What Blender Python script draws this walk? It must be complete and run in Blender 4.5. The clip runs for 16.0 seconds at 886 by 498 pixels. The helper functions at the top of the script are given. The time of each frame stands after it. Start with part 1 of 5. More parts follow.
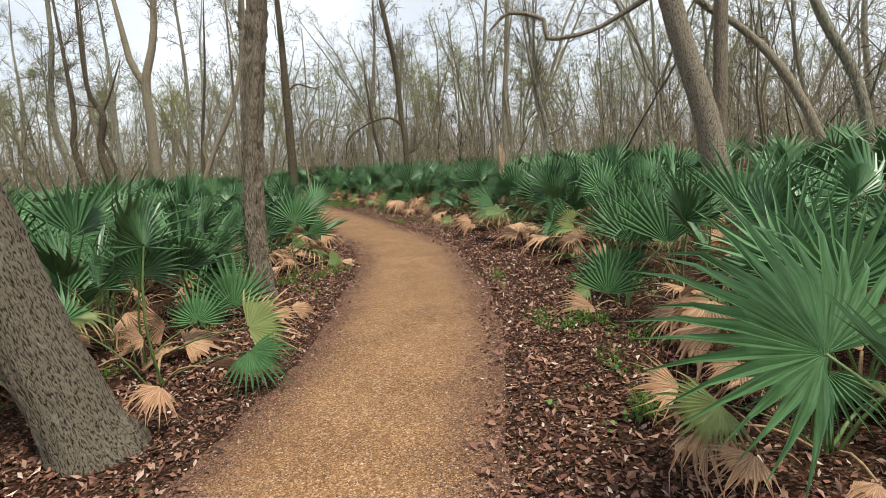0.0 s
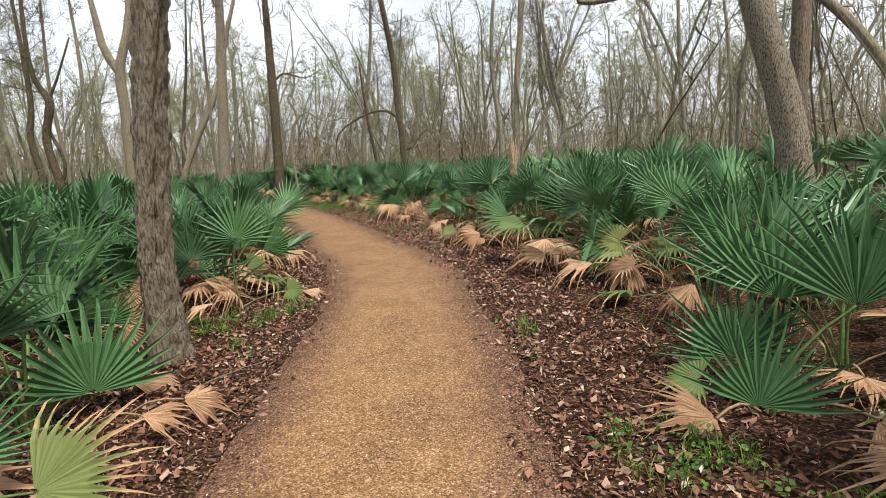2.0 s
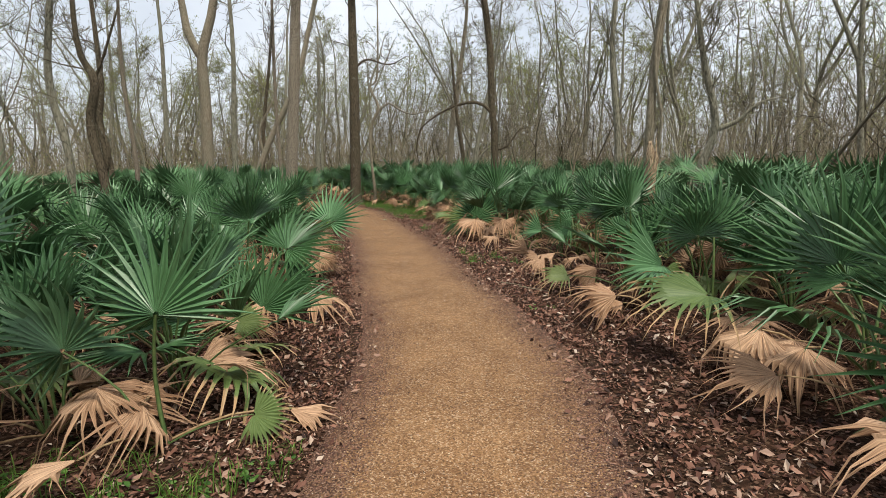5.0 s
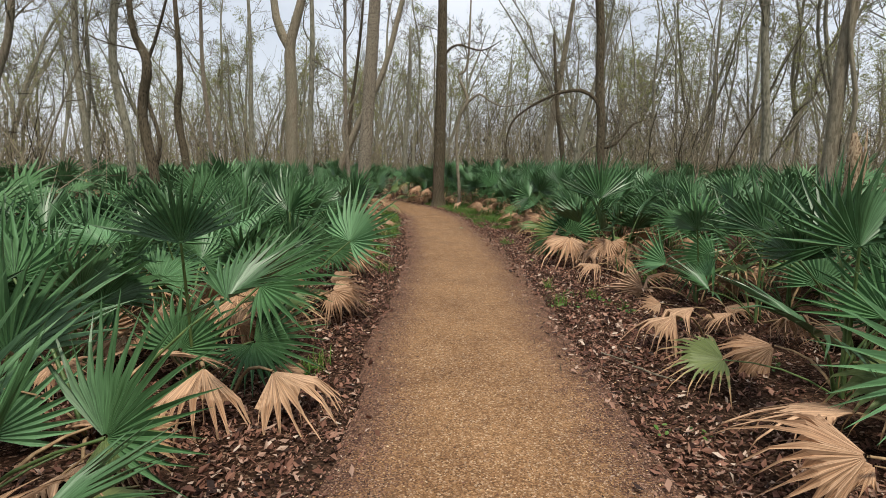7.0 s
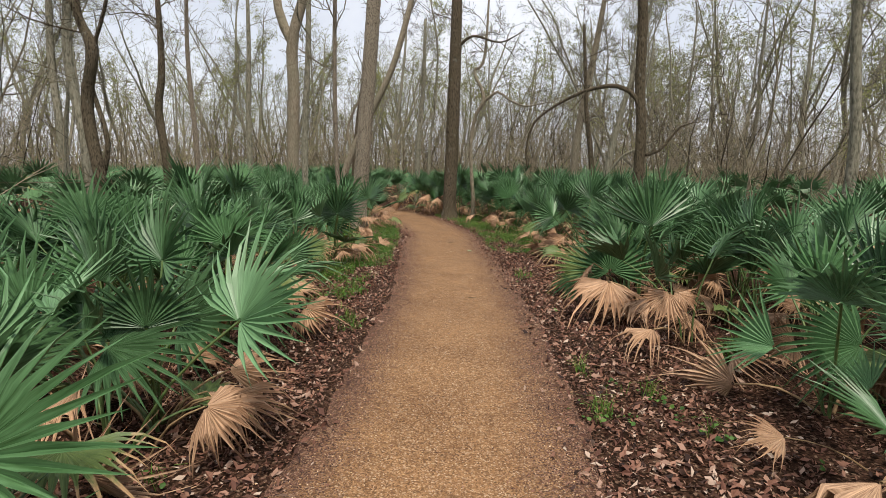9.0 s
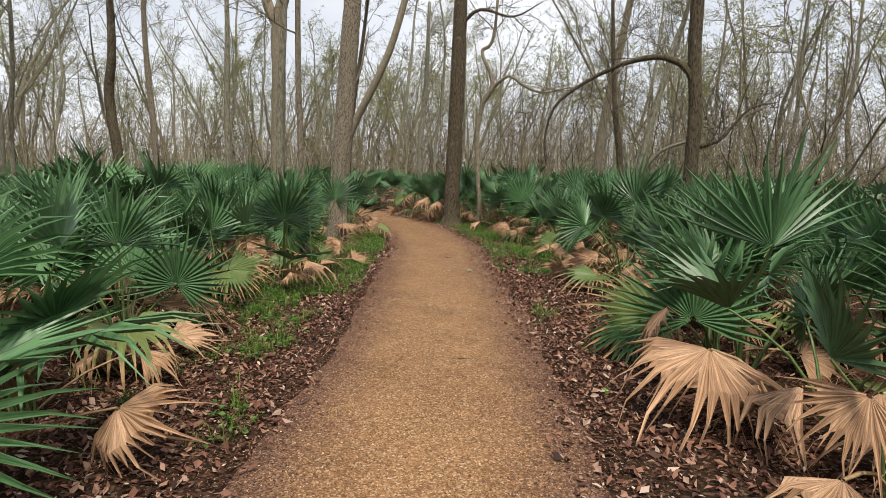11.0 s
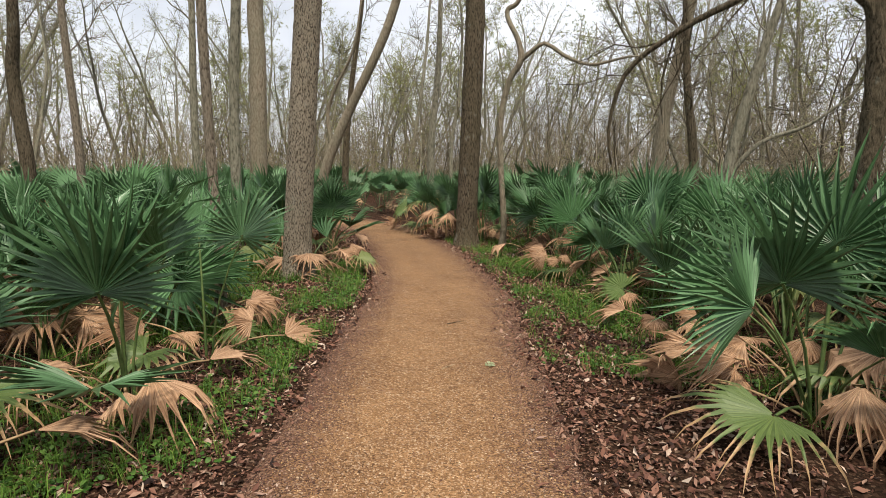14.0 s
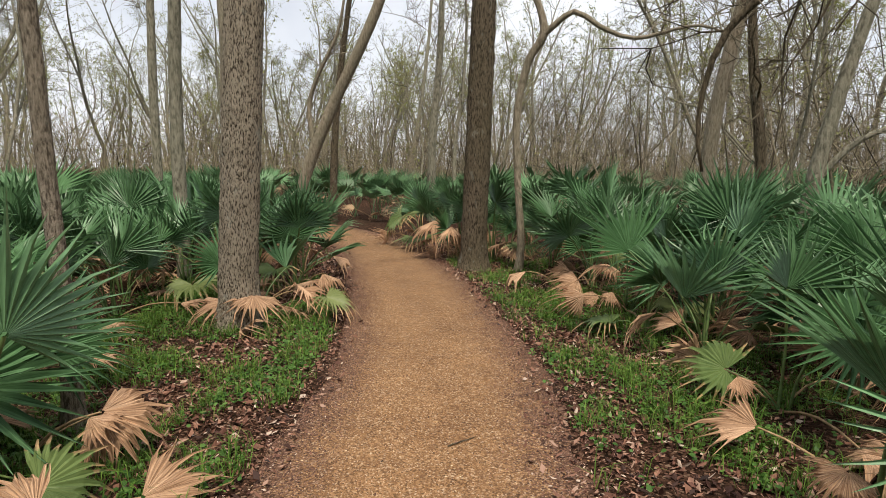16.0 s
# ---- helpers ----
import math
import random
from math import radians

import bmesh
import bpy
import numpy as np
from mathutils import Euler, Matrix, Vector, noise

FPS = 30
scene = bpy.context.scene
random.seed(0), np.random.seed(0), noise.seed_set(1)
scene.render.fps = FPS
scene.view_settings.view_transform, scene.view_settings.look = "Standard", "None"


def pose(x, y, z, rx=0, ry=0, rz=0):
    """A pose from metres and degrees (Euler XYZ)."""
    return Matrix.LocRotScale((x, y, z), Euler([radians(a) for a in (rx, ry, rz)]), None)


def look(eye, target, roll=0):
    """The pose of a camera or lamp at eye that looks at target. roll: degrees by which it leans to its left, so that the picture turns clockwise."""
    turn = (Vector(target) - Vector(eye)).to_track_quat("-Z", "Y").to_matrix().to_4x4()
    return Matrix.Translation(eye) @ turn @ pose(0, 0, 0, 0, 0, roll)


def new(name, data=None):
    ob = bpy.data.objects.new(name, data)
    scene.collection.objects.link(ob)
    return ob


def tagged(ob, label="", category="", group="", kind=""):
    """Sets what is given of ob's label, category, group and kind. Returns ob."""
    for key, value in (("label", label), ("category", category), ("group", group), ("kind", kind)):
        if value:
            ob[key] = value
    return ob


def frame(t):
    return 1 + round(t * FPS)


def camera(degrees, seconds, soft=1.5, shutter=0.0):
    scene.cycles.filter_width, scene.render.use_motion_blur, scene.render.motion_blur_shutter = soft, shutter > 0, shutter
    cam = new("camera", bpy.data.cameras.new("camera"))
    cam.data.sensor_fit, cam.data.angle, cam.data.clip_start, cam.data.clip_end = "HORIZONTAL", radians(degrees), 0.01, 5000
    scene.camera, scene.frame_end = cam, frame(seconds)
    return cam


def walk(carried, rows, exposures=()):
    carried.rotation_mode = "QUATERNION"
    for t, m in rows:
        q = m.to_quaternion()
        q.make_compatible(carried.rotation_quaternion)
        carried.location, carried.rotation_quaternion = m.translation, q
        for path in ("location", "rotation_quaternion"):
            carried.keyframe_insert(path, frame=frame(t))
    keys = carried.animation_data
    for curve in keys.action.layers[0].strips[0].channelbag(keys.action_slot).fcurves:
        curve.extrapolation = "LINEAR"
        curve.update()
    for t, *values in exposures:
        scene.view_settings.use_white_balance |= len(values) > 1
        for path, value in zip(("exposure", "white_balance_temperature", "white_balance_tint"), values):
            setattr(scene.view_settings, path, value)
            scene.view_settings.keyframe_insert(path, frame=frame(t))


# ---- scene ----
cam = camera(78.4, 16.0, soft=0.6)
PATH = [
    (0, (0.209, 0.02, 1.553), (0.144, 1.992, 1.225), -4.2),
    (0.5, (0.17, 0.646, 1.542), (0.113, 2.618, 1.212), -4.1),
    (1, (0.159, 1.209, 1.509), (0.098, 3.18, 1.176), -4.1),
    (1.5, (0.147, 1.801, 1.506), (0.085, 3.772, 1.173), -3.9),
    (2, (0.143, 2.372, 1.493), (0.079, 4.344, 1.164), -3.6),
    (2.5, (0.121, 2.958, 1.492), (0.029, 4.928, 1.165), -3.4),
    (3, (0.107, 3.492, 1.507), (-0.031, 5.461, 1.19), -3.2),
    (3.5, (0.086, 4.048, 1.514), (-0.104, 6.014, 1.205), -3.0),
    (3.7, (0.066, 4.249, 1.533), (-0.143, 6.213, 1.218), -2.7),
    (5.8, (-0.295, 6.549, 1.562), (-0.808, 8.456, 1.247), -0.5),
    (6, (-0.307, 6.807, 1.561), (-0.859, 8.703, 1.245), -0.2),
    (6.5, (-0.357, 7.491, 1.525), (-0.999, 9.359, 1.207), 0.1),
    (7, (-0.426, 8.11, 1.512), (-1.139, 9.953, 1.199), -0.1),
    (7.5, (-0.518, 8.734, 1.555), (-1.273, 10.562, 1.252), -0.1),
    (8, (-0.605, 9.292, 1.583), (-1.372, 11.113, 1.28), 0.4),
    (8.5, (-0.758, 9.831, 1.612), (-1.534, 11.649, 1.311), 0.4),
    (9, (-0.923, 10.327, 1.626), (-1.71, 12.14, 1.323), 0.5),
    (9.2, (-0.977, 10.539, 1.618), (-1.772, 12.349, 1.311), 0.6),
    (11.3, (-1.813, 13.184, 1.4), (-2.645, 14.98, 1.118), 0.9),
    (11.5, (-1.884, 13.419, 1.393), (-2.723, 15.212, 1.109), 0.9),
    (12, (-2.12, 13.998, 1.403), (-2.971, 15.785, 1.115), 0.8),
    (12.5, (-2.341, 14.591, 1.4), (-3.203, 16.372, 1.108), 0.7),
    (13, (-2.521, 15.112, 1.47), (-3.398, 16.884, 1.171), 0.6),
    (13.5, (-2.816, 15.681, 1.488), (-3.701, 17.45, 1.192), 0.5),
    (14, (-3.046, 16.175, 1.526), (-3.942, 17.939, 1.233), 0.3),
    (14.5, (-3.259, 16.697, 1.545), (-4.163, 18.457, 1.254), 0.3),
    (15, (-3.486, 17.194, 1.575), (-4.399, 18.949, 1.281), 0.3),
    (15.5, (-3.794, 17.71, 1.595), (-4.7, 19.469, 1.305), 0.1),
    (16, (-4.034, 18.199, 1.599), (-4.942, 19.957, 1.304), 0.2),
]
walk(cam, [(t, look(eye, target, roll)) for t, eye, target, roll in PATH],
     [(0, 0.04, 6330, 8), (1.5, 0.15, 6380, 9), (2.5, 0.22, 6400, 9), (3.7, 0.14, 6300, 8), (5.8, -0.2, 6250, 9), (6.5, -0.2, 6250, 9), (9, -0.12, 6350, 12), (11.3, -0.04, 6480, 11), (12.5, 0.03, 6520, 11), (16, -0.04, 6500, 11)])


# ---- light ----
world = bpy.data.worlds.new("overcast_sky")
scene.world = world
world.use_nodes = True
wn, wl = world.node_tree.nodes, world.node_tree.links
wn.clear()
w_out = wn.new("ShaderNodeOutputWorld")
w_sky = wn.new("ShaderNodeTexSky")
w_sky.sky_type, w_sky.sun_disc = "NISHITA", False
w_sky.sun_elevation, w_sky.sun_rotation = radians(63), radians(140)
w_sky.air_density, w_sky.dust_density = 1.0, 2.0
w_co = wn.new("ShaderNodeTexCoord")
w_noise = wn.new("ShaderNodeTexNoise")
w_noise.inputs["Scale"].default_value, w_noise.inputs["Detail"].default_value = 2.4, 5.0
w_ramp = wn.new("ShaderNodeValToRGB")
w_ramp.color_ramp.elements[0].position, w_ramp.color_ramp.elements[1].position = 0.36, 0.60
w_ramp.color_ramp.elements[0].color = (0.64, 0.64, 0.64, 1)
w_cloud = wn.new("ShaderNodeMix")
w_cloud.data_type = "RGBA"
w_cloud.inputs["B"].default_value = (10.6, 10.9, 11.4, 1)
w_bg = wn.new("ShaderNodeBackground")
w_bg.inputs["Strength"].default_value = 0.10
wl.new(w_co.outputs["Generated"], w_noise.inputs["Vector"])
wl.new(w_noise.outputs["Fac"], w_ramp.inputs["Fac"])
wl.new(w_ramp.outputs["Color"], w_cloud.inputs["Factor"])
wl.new(w_sky.outputs["Color"], w_cloud.inputs["A"])
wl.new(w_cloud.outputs["Result"], w_bg.inputs["Color"])
wl.new(w_bg.outputs["Background"], w_out.inputs["Surface"])

sun = new("sun", bpy.data.lights.new("sun", "SUN"))
sun.data.energy, sun.data.angle, sun.data.color = 4.8, radians(9), (1.0, 0.92, 0.77)
sun.matrix_world = pose(0, 0, 30, 27, 0, 40)


# ---- materials ----
def material(name, rough=0.8, spec=0.3):
    m = bpy.data.materials.new(name)
    m.use_nodes = True
    b = m.node_tree.nodes["Principled BSDF"]
    b.inputs["Roughness"].default_value = rough
    b.inputs["Specular IOR Level"].default_value = spec
    return m, m.node_tree.nodes, m.node_tree.links, b


def coords(n, l, scale=(1, 1, 1), kind="Object"):
    c, mp = n.new("ShaderNodeTexCoord"), n.new("ShaderNodeMapping")
    mp.inputs["Scale"].default_value = scale
    l.new(c.outputs[kind], mp.inputs["Vector"])
    return mp.outputs["Vector"]


def noise_tex(n, l, vec, scale, detail=4.0, rough=0.6, kind="FBM"):
    t = n.new("ShaderNodeTexNoise")
    t.inputs["Scale"].default_value, t.inputs["Detail"].default_value, t.inputs["Roughness"].default_value = scale, detail, rough
    l.new(vec, t.inputs["Vector"])
    return t.outputs["Fac"]


def ramp(n, l, fac, *stops):
    r = n.new("ShaderNodeValToRGB")
    e = r.color_ramp.elements
    while len(e) < len(stops):
        e.new(0.5)
    for k, (p, c) in zip(e, stops):
        k.position, k.color = p, (*c, 1)
    l.new(fac, r.inputs["Fac"])
    return r.outputs["Color"]


def mix(n, l, fac, a, b, mode="MIX"):
    x = n.new("ShaderNodeMix")
    x.data_type, x.blend_type = "RGBA", mode
    for sock, v in (("Factor", fac), ("A", a), ("B", b)):
        if isinstance(v, (int, float)):
            x.inputs[sock].default_value = v
        elif isinstance(v, tuple):
            x.inputs[sock].default_value = (*v, 1)
        else:
            l.new(v, x.inputs[sock])
    return x.outputs["Result"]


def calc(n, l, op, a, b=0.0):
    x = n.new("ShaderNodeMath")
    x.operation = op
    for i, v in enumerate((a, b)):
        if isinstance(v, (int, float)):
            x.inputs[i].default_value = v
        else:
            l.new(v, x.inputs[i])
    return x.outputs["Value"]


def bump(n, l, b, height, strength, distance):
    x = n.new("ShaderNodeBump")
    x.inputs["Strength"].default_value, x.inputs["Distance"].default_value = strength, distance
    l.new(height, x.inputs["Height"])
    l.new(x.outputs["Normal"], b.inputs["Normal"])


def bark(name, dark, light, tint=None, ridge=1.0, lichen=0.0):
    m, n, l, b = material(name, 0.95, 0.06)
    v = coords(n, l, (52 * ridge, 52 * ridge, 15 * ridge))
    r1 = noise_tex(n, l, v, 1.0, 5, 0.65)
    v2 = coords(n, l, (1, 1, 0.5))
    r2 = noise_tex(n, l, v2, 2.2, 3)
    c = ramp(n, l, r1, (0.4, dark), (0.52, light))
    c = mix(n, l, ramp(n, l, r2, (0.35, (0, 0, 0)), (0.7, (1, 1, 1))), c, tint or light, "MIX") if tint else c
    if lichen:
        r3 = noise_tex(n, l, v2, 9.0, 4, 0.7)
        c = mix(n, l, ramp(n, l, r3, (0.60, (0, 0, 0)), (0.66, (lichen, lichen, lichen))), c, (0.42, 0.44, 0.38))
    c = mix(n, l, 0.55, c, ramp(n, l, r1, (0.3, dark), (0.66, light)), "MIX") if tint else c
    l.new(c, b.inputs["Base Color"])
    bump(n, l, b, r1, 1.0, 0.05)
    return m


BARK_GREY = bark("grey_ridged_bark", (0.055, 0.043, 0.031), (0.4, 0.34, 0.26), ridge=1.6, lichen=0.35)
BARK_LEAN = bark("dark_grey_ridged_bark", (0.04, 0.032, 0.024), (0.27, 0.23, 0.175), ridge=2.0, lichen=0.3)
BARK_BROWN = bark("brown_rough_bark", (0.05, 0.038, 0.029), (0.34, 0.285, 0.22), tint=(0.25, 0.21, 0.15), ridge=1.15, lichen=0.25)
BARK_DARK = bark("dark_mottled_bark", (0.018, 0.014, 0.01), (0.17, 0.135, 0.095), tint=(0.11, 0.095, 0.055), ridge=0.9, lichen=0.45)
BARK_PALE = bark("pale_smooth_bark", (0.15, 0.12, 0.085), (0.34, 0.285, 0.21), tint=(0.2, 0.2, 0.14), ridge=0.6, lichen=0.3)
BARK_FAR = bark("woodland_bark", (0.07, 0.063, 0.046), (0.32, 0.295, 0.225), tint=(0.25, 0.245, 0.175), ridge=0.5)
BARK_WOOD = bark("bare_splintered_wood", (0.2, 0.13, 0.075), (0.52, 0.39, 0.26), ridge=1.2)


def twig_material(name, a, b_):
    m, n, l, b = material(name, 0.9, 0.1)
    g = n.new("ShaderNodeNewGeometry")
    l.new(ramp(n, l, g.outputs["Random Per Island"], (0.0, a), (1.0, b_)), b.inputs["Base Color"])
    return m


TWIG = twig_material("bare_twigs", (0.022, 0.018, 0.013), (0.24, 0.205, 0.14))
BRUSH = twig_material("dry_brush_stems", (0.12, 0.1, 0.066), (0.4, 0.34, 0.24))


def leaf_material(name, a, b_, c_, tip, tip_from, trans, rough, streak, island=False):
    m, n, l, b = material(name, rough, 0.34)
    o = n.new("ShaderNodeObjectInfo")
    geo = n.new("ShaderNodeNewGeometry")
    base = ramp(n, l, geo.outputs["Random Per Island"] if island else o.outputs["Random"], (0.0, a), (0.6, b_), (1.0, c_))
    uv = n.new("ShaderNodeUVMap")
    sep = n.new("ShaderNodeSeparateXYZ")
    l.new(uv.outputs["UV"], sep.inputs["Vector"])
    v = coords(n, l, (110, 2.5, 1), "UV")
    grain = noise_tex(n, l, v, 1.0, 3)
    base = mix(n, l, streak, base, ramp(n, l, grain, (0.3, tuple(x * 0.3 for x in b_)), (0.7, tuple(min(1, x * 1.5) for x in c_))))
    w = noise_tex(n, l, coords(n, l, (1, 1, 1)), 5.0, 3)
    edge = calc(n, l, "ADD", sep.outputs["Y"], calc(n, l, "MULTIPLY", calc(n, l, "SUBTRACT", w, 0.5), 0.9))
    fac = ramp(n, l, edge, (tip_from, (0, 0, 0)), (min(1.0, tip_from + 0.12), (1, 1, 1)))
    col = mix(n, l, fac, base, tip)
    l.new(col, b.inputs["Base Color"])
    bump(n, l, b, grain, 0.25, 0.002)
    out = n["Material Output"]
    t, s = n.new("ShaderNodeBsdfTranslucent"), n.new("ShaderNodeMixShader")
    s.inputs["Fac"].default_value = trans
    l.new(col, t.inputs["Color"])
    l.new(b.outputs["BSDF"], s.inputs[1])
    l.new(t.outputs["BSDF"], s.inputs[2])
    l.new(s.outputs["Shader"], out.inputs["Surface"])
    return m


FROND_GREEN = leaf_material("green_palmetto_blade", (0.011, 0.032, 0.006), (0.035, 0.097, 0.024), (0.14, 0.265, 0.13), (0.42, 0.29, 0.15), 1.02, 0.03, 0.38, 0.45)
FROND_HALF = leaf_material("yellowing_palmetto_blade", (0.06, 0.12, 0.03), (0.11, 0.17, 0.05), (0.18, 0.2, 0.07), (0.42, 0.27, 0.14), 0.62, 0.12, 0.5, 0.35)
FROND_DEAD = leaf_material("dry_palmetto_blade", (0.11, 0.046, 0.02), (0.32, 0.16, 0.078), (0.51, 0.335, 0.21), (0.12, 0.062, 0.032), 0.8, 0.1, 0.66, 0.8)
FROND_THICKET = leaf_material("far_palmetto_blade", (0.013, 0.036, 0.007), (0.04, 0.105, 0.026), (0.16, 0.3, 0.145), (0.4, 0.28, 0.13), 1.06, 0.07, 0.42, 0.4, True)
FROND_THICKET_DEAD = leaf_material("far_dry_palmetto_blade", (0.22, 0.11, 0.05), (0.34, 0.2, 0.1), (0.42, 0.31, 0.19), (0.2, 0.12, 0.07), 0.9, 0.1, 0.62, 0.45, True)
PET_GREEN, _n, _l, _b = material("green_leaf_stalk", 0.45, 0.4)
_l.new(ramp(_n, _l, noise_tex(_n, _l, coords(_n, _l, (2, 2, 6)), 2.0), (0.3, (0.05, 0.11, 0.03)), (0.75, (0.16, 0.2, 0.07))), _b.inputs["Base Color"])
PET_DEAD, _n, _l, _b = material("dry_leaf_stalk", 0.7, 0.2)
_l.new(ramp(_n, _l, noise_tex(_n, _l, coords(_n, _l, (2, 2, 6)), 2.0), (0.3, (0.2, 0.12, 0.06)), (0.75, (0.42, 0.3, 0.17))), _b.inputs["Base Color"])

# the crushed granite of the path: sandy fines with tan, rust and pale chips
GRAVEL, _n, _l, _b = material("crushed_granite", 0.9, 0.2)
_v = coords(_n, _l, (1, 1, 1))
_vo = _n.new("ShaderNodeTexVoronoi")
_vo.inputs["Scale"].default_value = 125
_l.new(_v, _vo.inputs["Vector"])
_hs = _n.new("ShaderNodeSeparateColor")
_l.new(_vo.outputs["Color"], _hs.inputs["Color"])
_c = ramp(_n, _l, _hs.outputs["Red"], (0.0, (0.03, 0.014, 0.006)), (0.2, (0.15, 0.073, 0.031)), (0.55, (0.35, 0.187, 0.086)), (0.84, (0.47, 0.285, 0.152)), (1.0, (0.7, 0.55, 0.4)))
_big = noise_tex(_n, _l, _v, 1.6, 5, 0.65)
_c = mix(_n, _l, 0.36, _c, ramp(_n, _l, _big, (0.36, (0.13, 0.066, 0.03)), (0.62, (0.38, 0.215, 0.1))))
_clod = noise_tex(_n, _l, _v, 12, 5, 0.7)
_c = mix(_n, _l, ramp(_n, _l, _clod, (0.54, (0, 0, 0)), (0.64, (0.5, 0.5, 0.5))), _c, (0.19, 0.098, 0.046))
_fine = noise_tex(_n, _l, _v, 38, 4, 0.7)
_c = mix(_n, _l, ramp(_n, _l, _fine, (0.52, (0, 0, 0)), (0.66, (0.7, 0.7, 0.7))), _c, (0.15, 0.078, 0.038))
_uv = _n.new("ShaderNodeUVMap")
_sp = _n.new("ShaderNodeSeparateXYZ")
_l.new(_uv.outputs["UV"], _sp.inputs["Vector"])
_e = calc(_n, _l, "ADD", _sp.outputs["X"], calc(_n, _l, "MULTIPLY", calc(_n, _l, "SUBTRACT", noise_tex(_n, _l, _v, 7, 5, 0.7), 0.5), 0.55))
_speck = calc(_n, _l, "ADD", _e, calc(_n, _l, "MULTIPLY", calc(_n, _l, "SUBTRACT", _hs.outputs["Blue"], 0.5), 0.5))
_dust = ramp(_n, _l, _hs.outputs["Green"], (0.0, (0.03, 0.015, 0.011)), (0.45, (0.1, 0.05, 0.035)), (0.85, (0.19, 0.1, 0.068)), (1.0, (0.34, 0.22, 0.16)))
_c = mix(_n, _l, ramp(_n, _l, _speck, (0.5, (0, 0, 0)), (0.82, (0.97, 0.97, 0.97))), _c, _dust)
_l.new(_c, _b.inputs["Base Color"])
bump(_n, _l, _b, calc(_n, _l, "ADD", _hs.outputs["Green"], calc(_n, _l, "MULTIPLY", _fine, 1.5)), 1.0, 0.016)

# forest soil under and between the dead leaves
SOIL, _n, _l, _b = material("leaf_mould", 1.0, 0.03)
_v = coords(_n, _l, (1, 1, 1))
_vo = _n.new("ShaderNodeTexVoronoi")
_vo.inputs["Scale"].default_value = 62
_l.new(_v, _vo.inputs["Vector"])
_hs = _n.new("ShaderNodeSeparateColor")
_l.new(_vo.outputs["Color"], _hs.inputs["Color"])
_c = ramp(_n, _l, _hs.outputs["Red"], (0.0, (0.008, 0.005, 0.003)), (0.5, (0.04, 0.02, 0.013)), (0.85, (0.1, 0.052, 0.034)), (1.0, (0.22, 0.145, 0.1)))
_c = mix(_n, _l, ramp(_n, _l, noise_tex(_n, _l, _v, 0.8, 5), (0.4, (0, 0, 0)), (0.7, (0.6, 0.6, 0.6))), _c, (0.034, 0.023, 0.016))
_l.new(_c, _b.inputs["Base Color"])
bump(_n, _l, _b, calc(_n, _l, "ADD", _hs.outputs["Green"], noise_tex(_n, _l, _v, 60, 4)), 0.8, 0.02)


def island_material(name, rough, trans, *stops):
    m, n, l, b = material(name, rough, 0.3)
    g = n.new("ShaderNodeNewGeometry")
    c = ramp(n, l, g.outputs["Random Per Island"], *stops)
    l.new(c, b.inputs["Base Color"])
    if trans:
        t, s = n.new("ShaderNodeBsdfTranslucent"), n.new("ShaderNodeMixShader")
        s.inputs["Fac"].default_value = trans
        l.new(c, t.inputs["Color"])
        l.new(b.outputs["BSDF"], s.inputs[1])
        l.new(t.outputs["BSDF"], s.inputs[2])
        l.new(s.outputs["Shader"], n["Material Output"].inputs["Surface"])
    return m


LITTER = island_material("dead_leaves", 0.75, 0.0, (0.0, (0.016, 0.008, 0.006)), (0.35, (0.118, 0.05, 0.033)), (0.72, (0.25, 0.124, 0.082)), (0.92, (0.33, 0.215, 0.16)), (1.0, (0.5, 0.4, 0.32)))
GRASS = island_material("green_grass", 0.5, 0.25, (0.0, (0.045, 0.1, 0.012)), (0.6, (0.095, 0.19, 0.026)), (1.0, (0.19, 0.29, 0.055)))
WEED = island_material("green_weeds", 0.5, 0.25, (0.0, (0.03, 0.08, 0.012)), (0.6, (0.065, 0.15, 0.024)), (1.0, (0.13, 0.23, 0.05)))
BUD = island_material("young_leaves", 0.6, 0.4, (0.0, (0.17, 0.19, 0.05)), (0.6, (0.28, 0.31, 0.09)), (1.0, (0.4, 0.38, 0.15)))
LICHEN = island_material("pale_lichen", 0.9, 0.1, (0.0, (0.3, 0.36, 0.2)), (1.0, (0.5, 0.55, 0.36)))
PEBBLE = island_material("granite_chips", 0.85, 0.0, (0.0, (0.2, 0.1, 0.045)), (0.5, (0.45, 0.27, 0.13)), (0.85, (0.56, 0.38, 0.21)), (1.0, (0.7, 0.58, 0.42)))


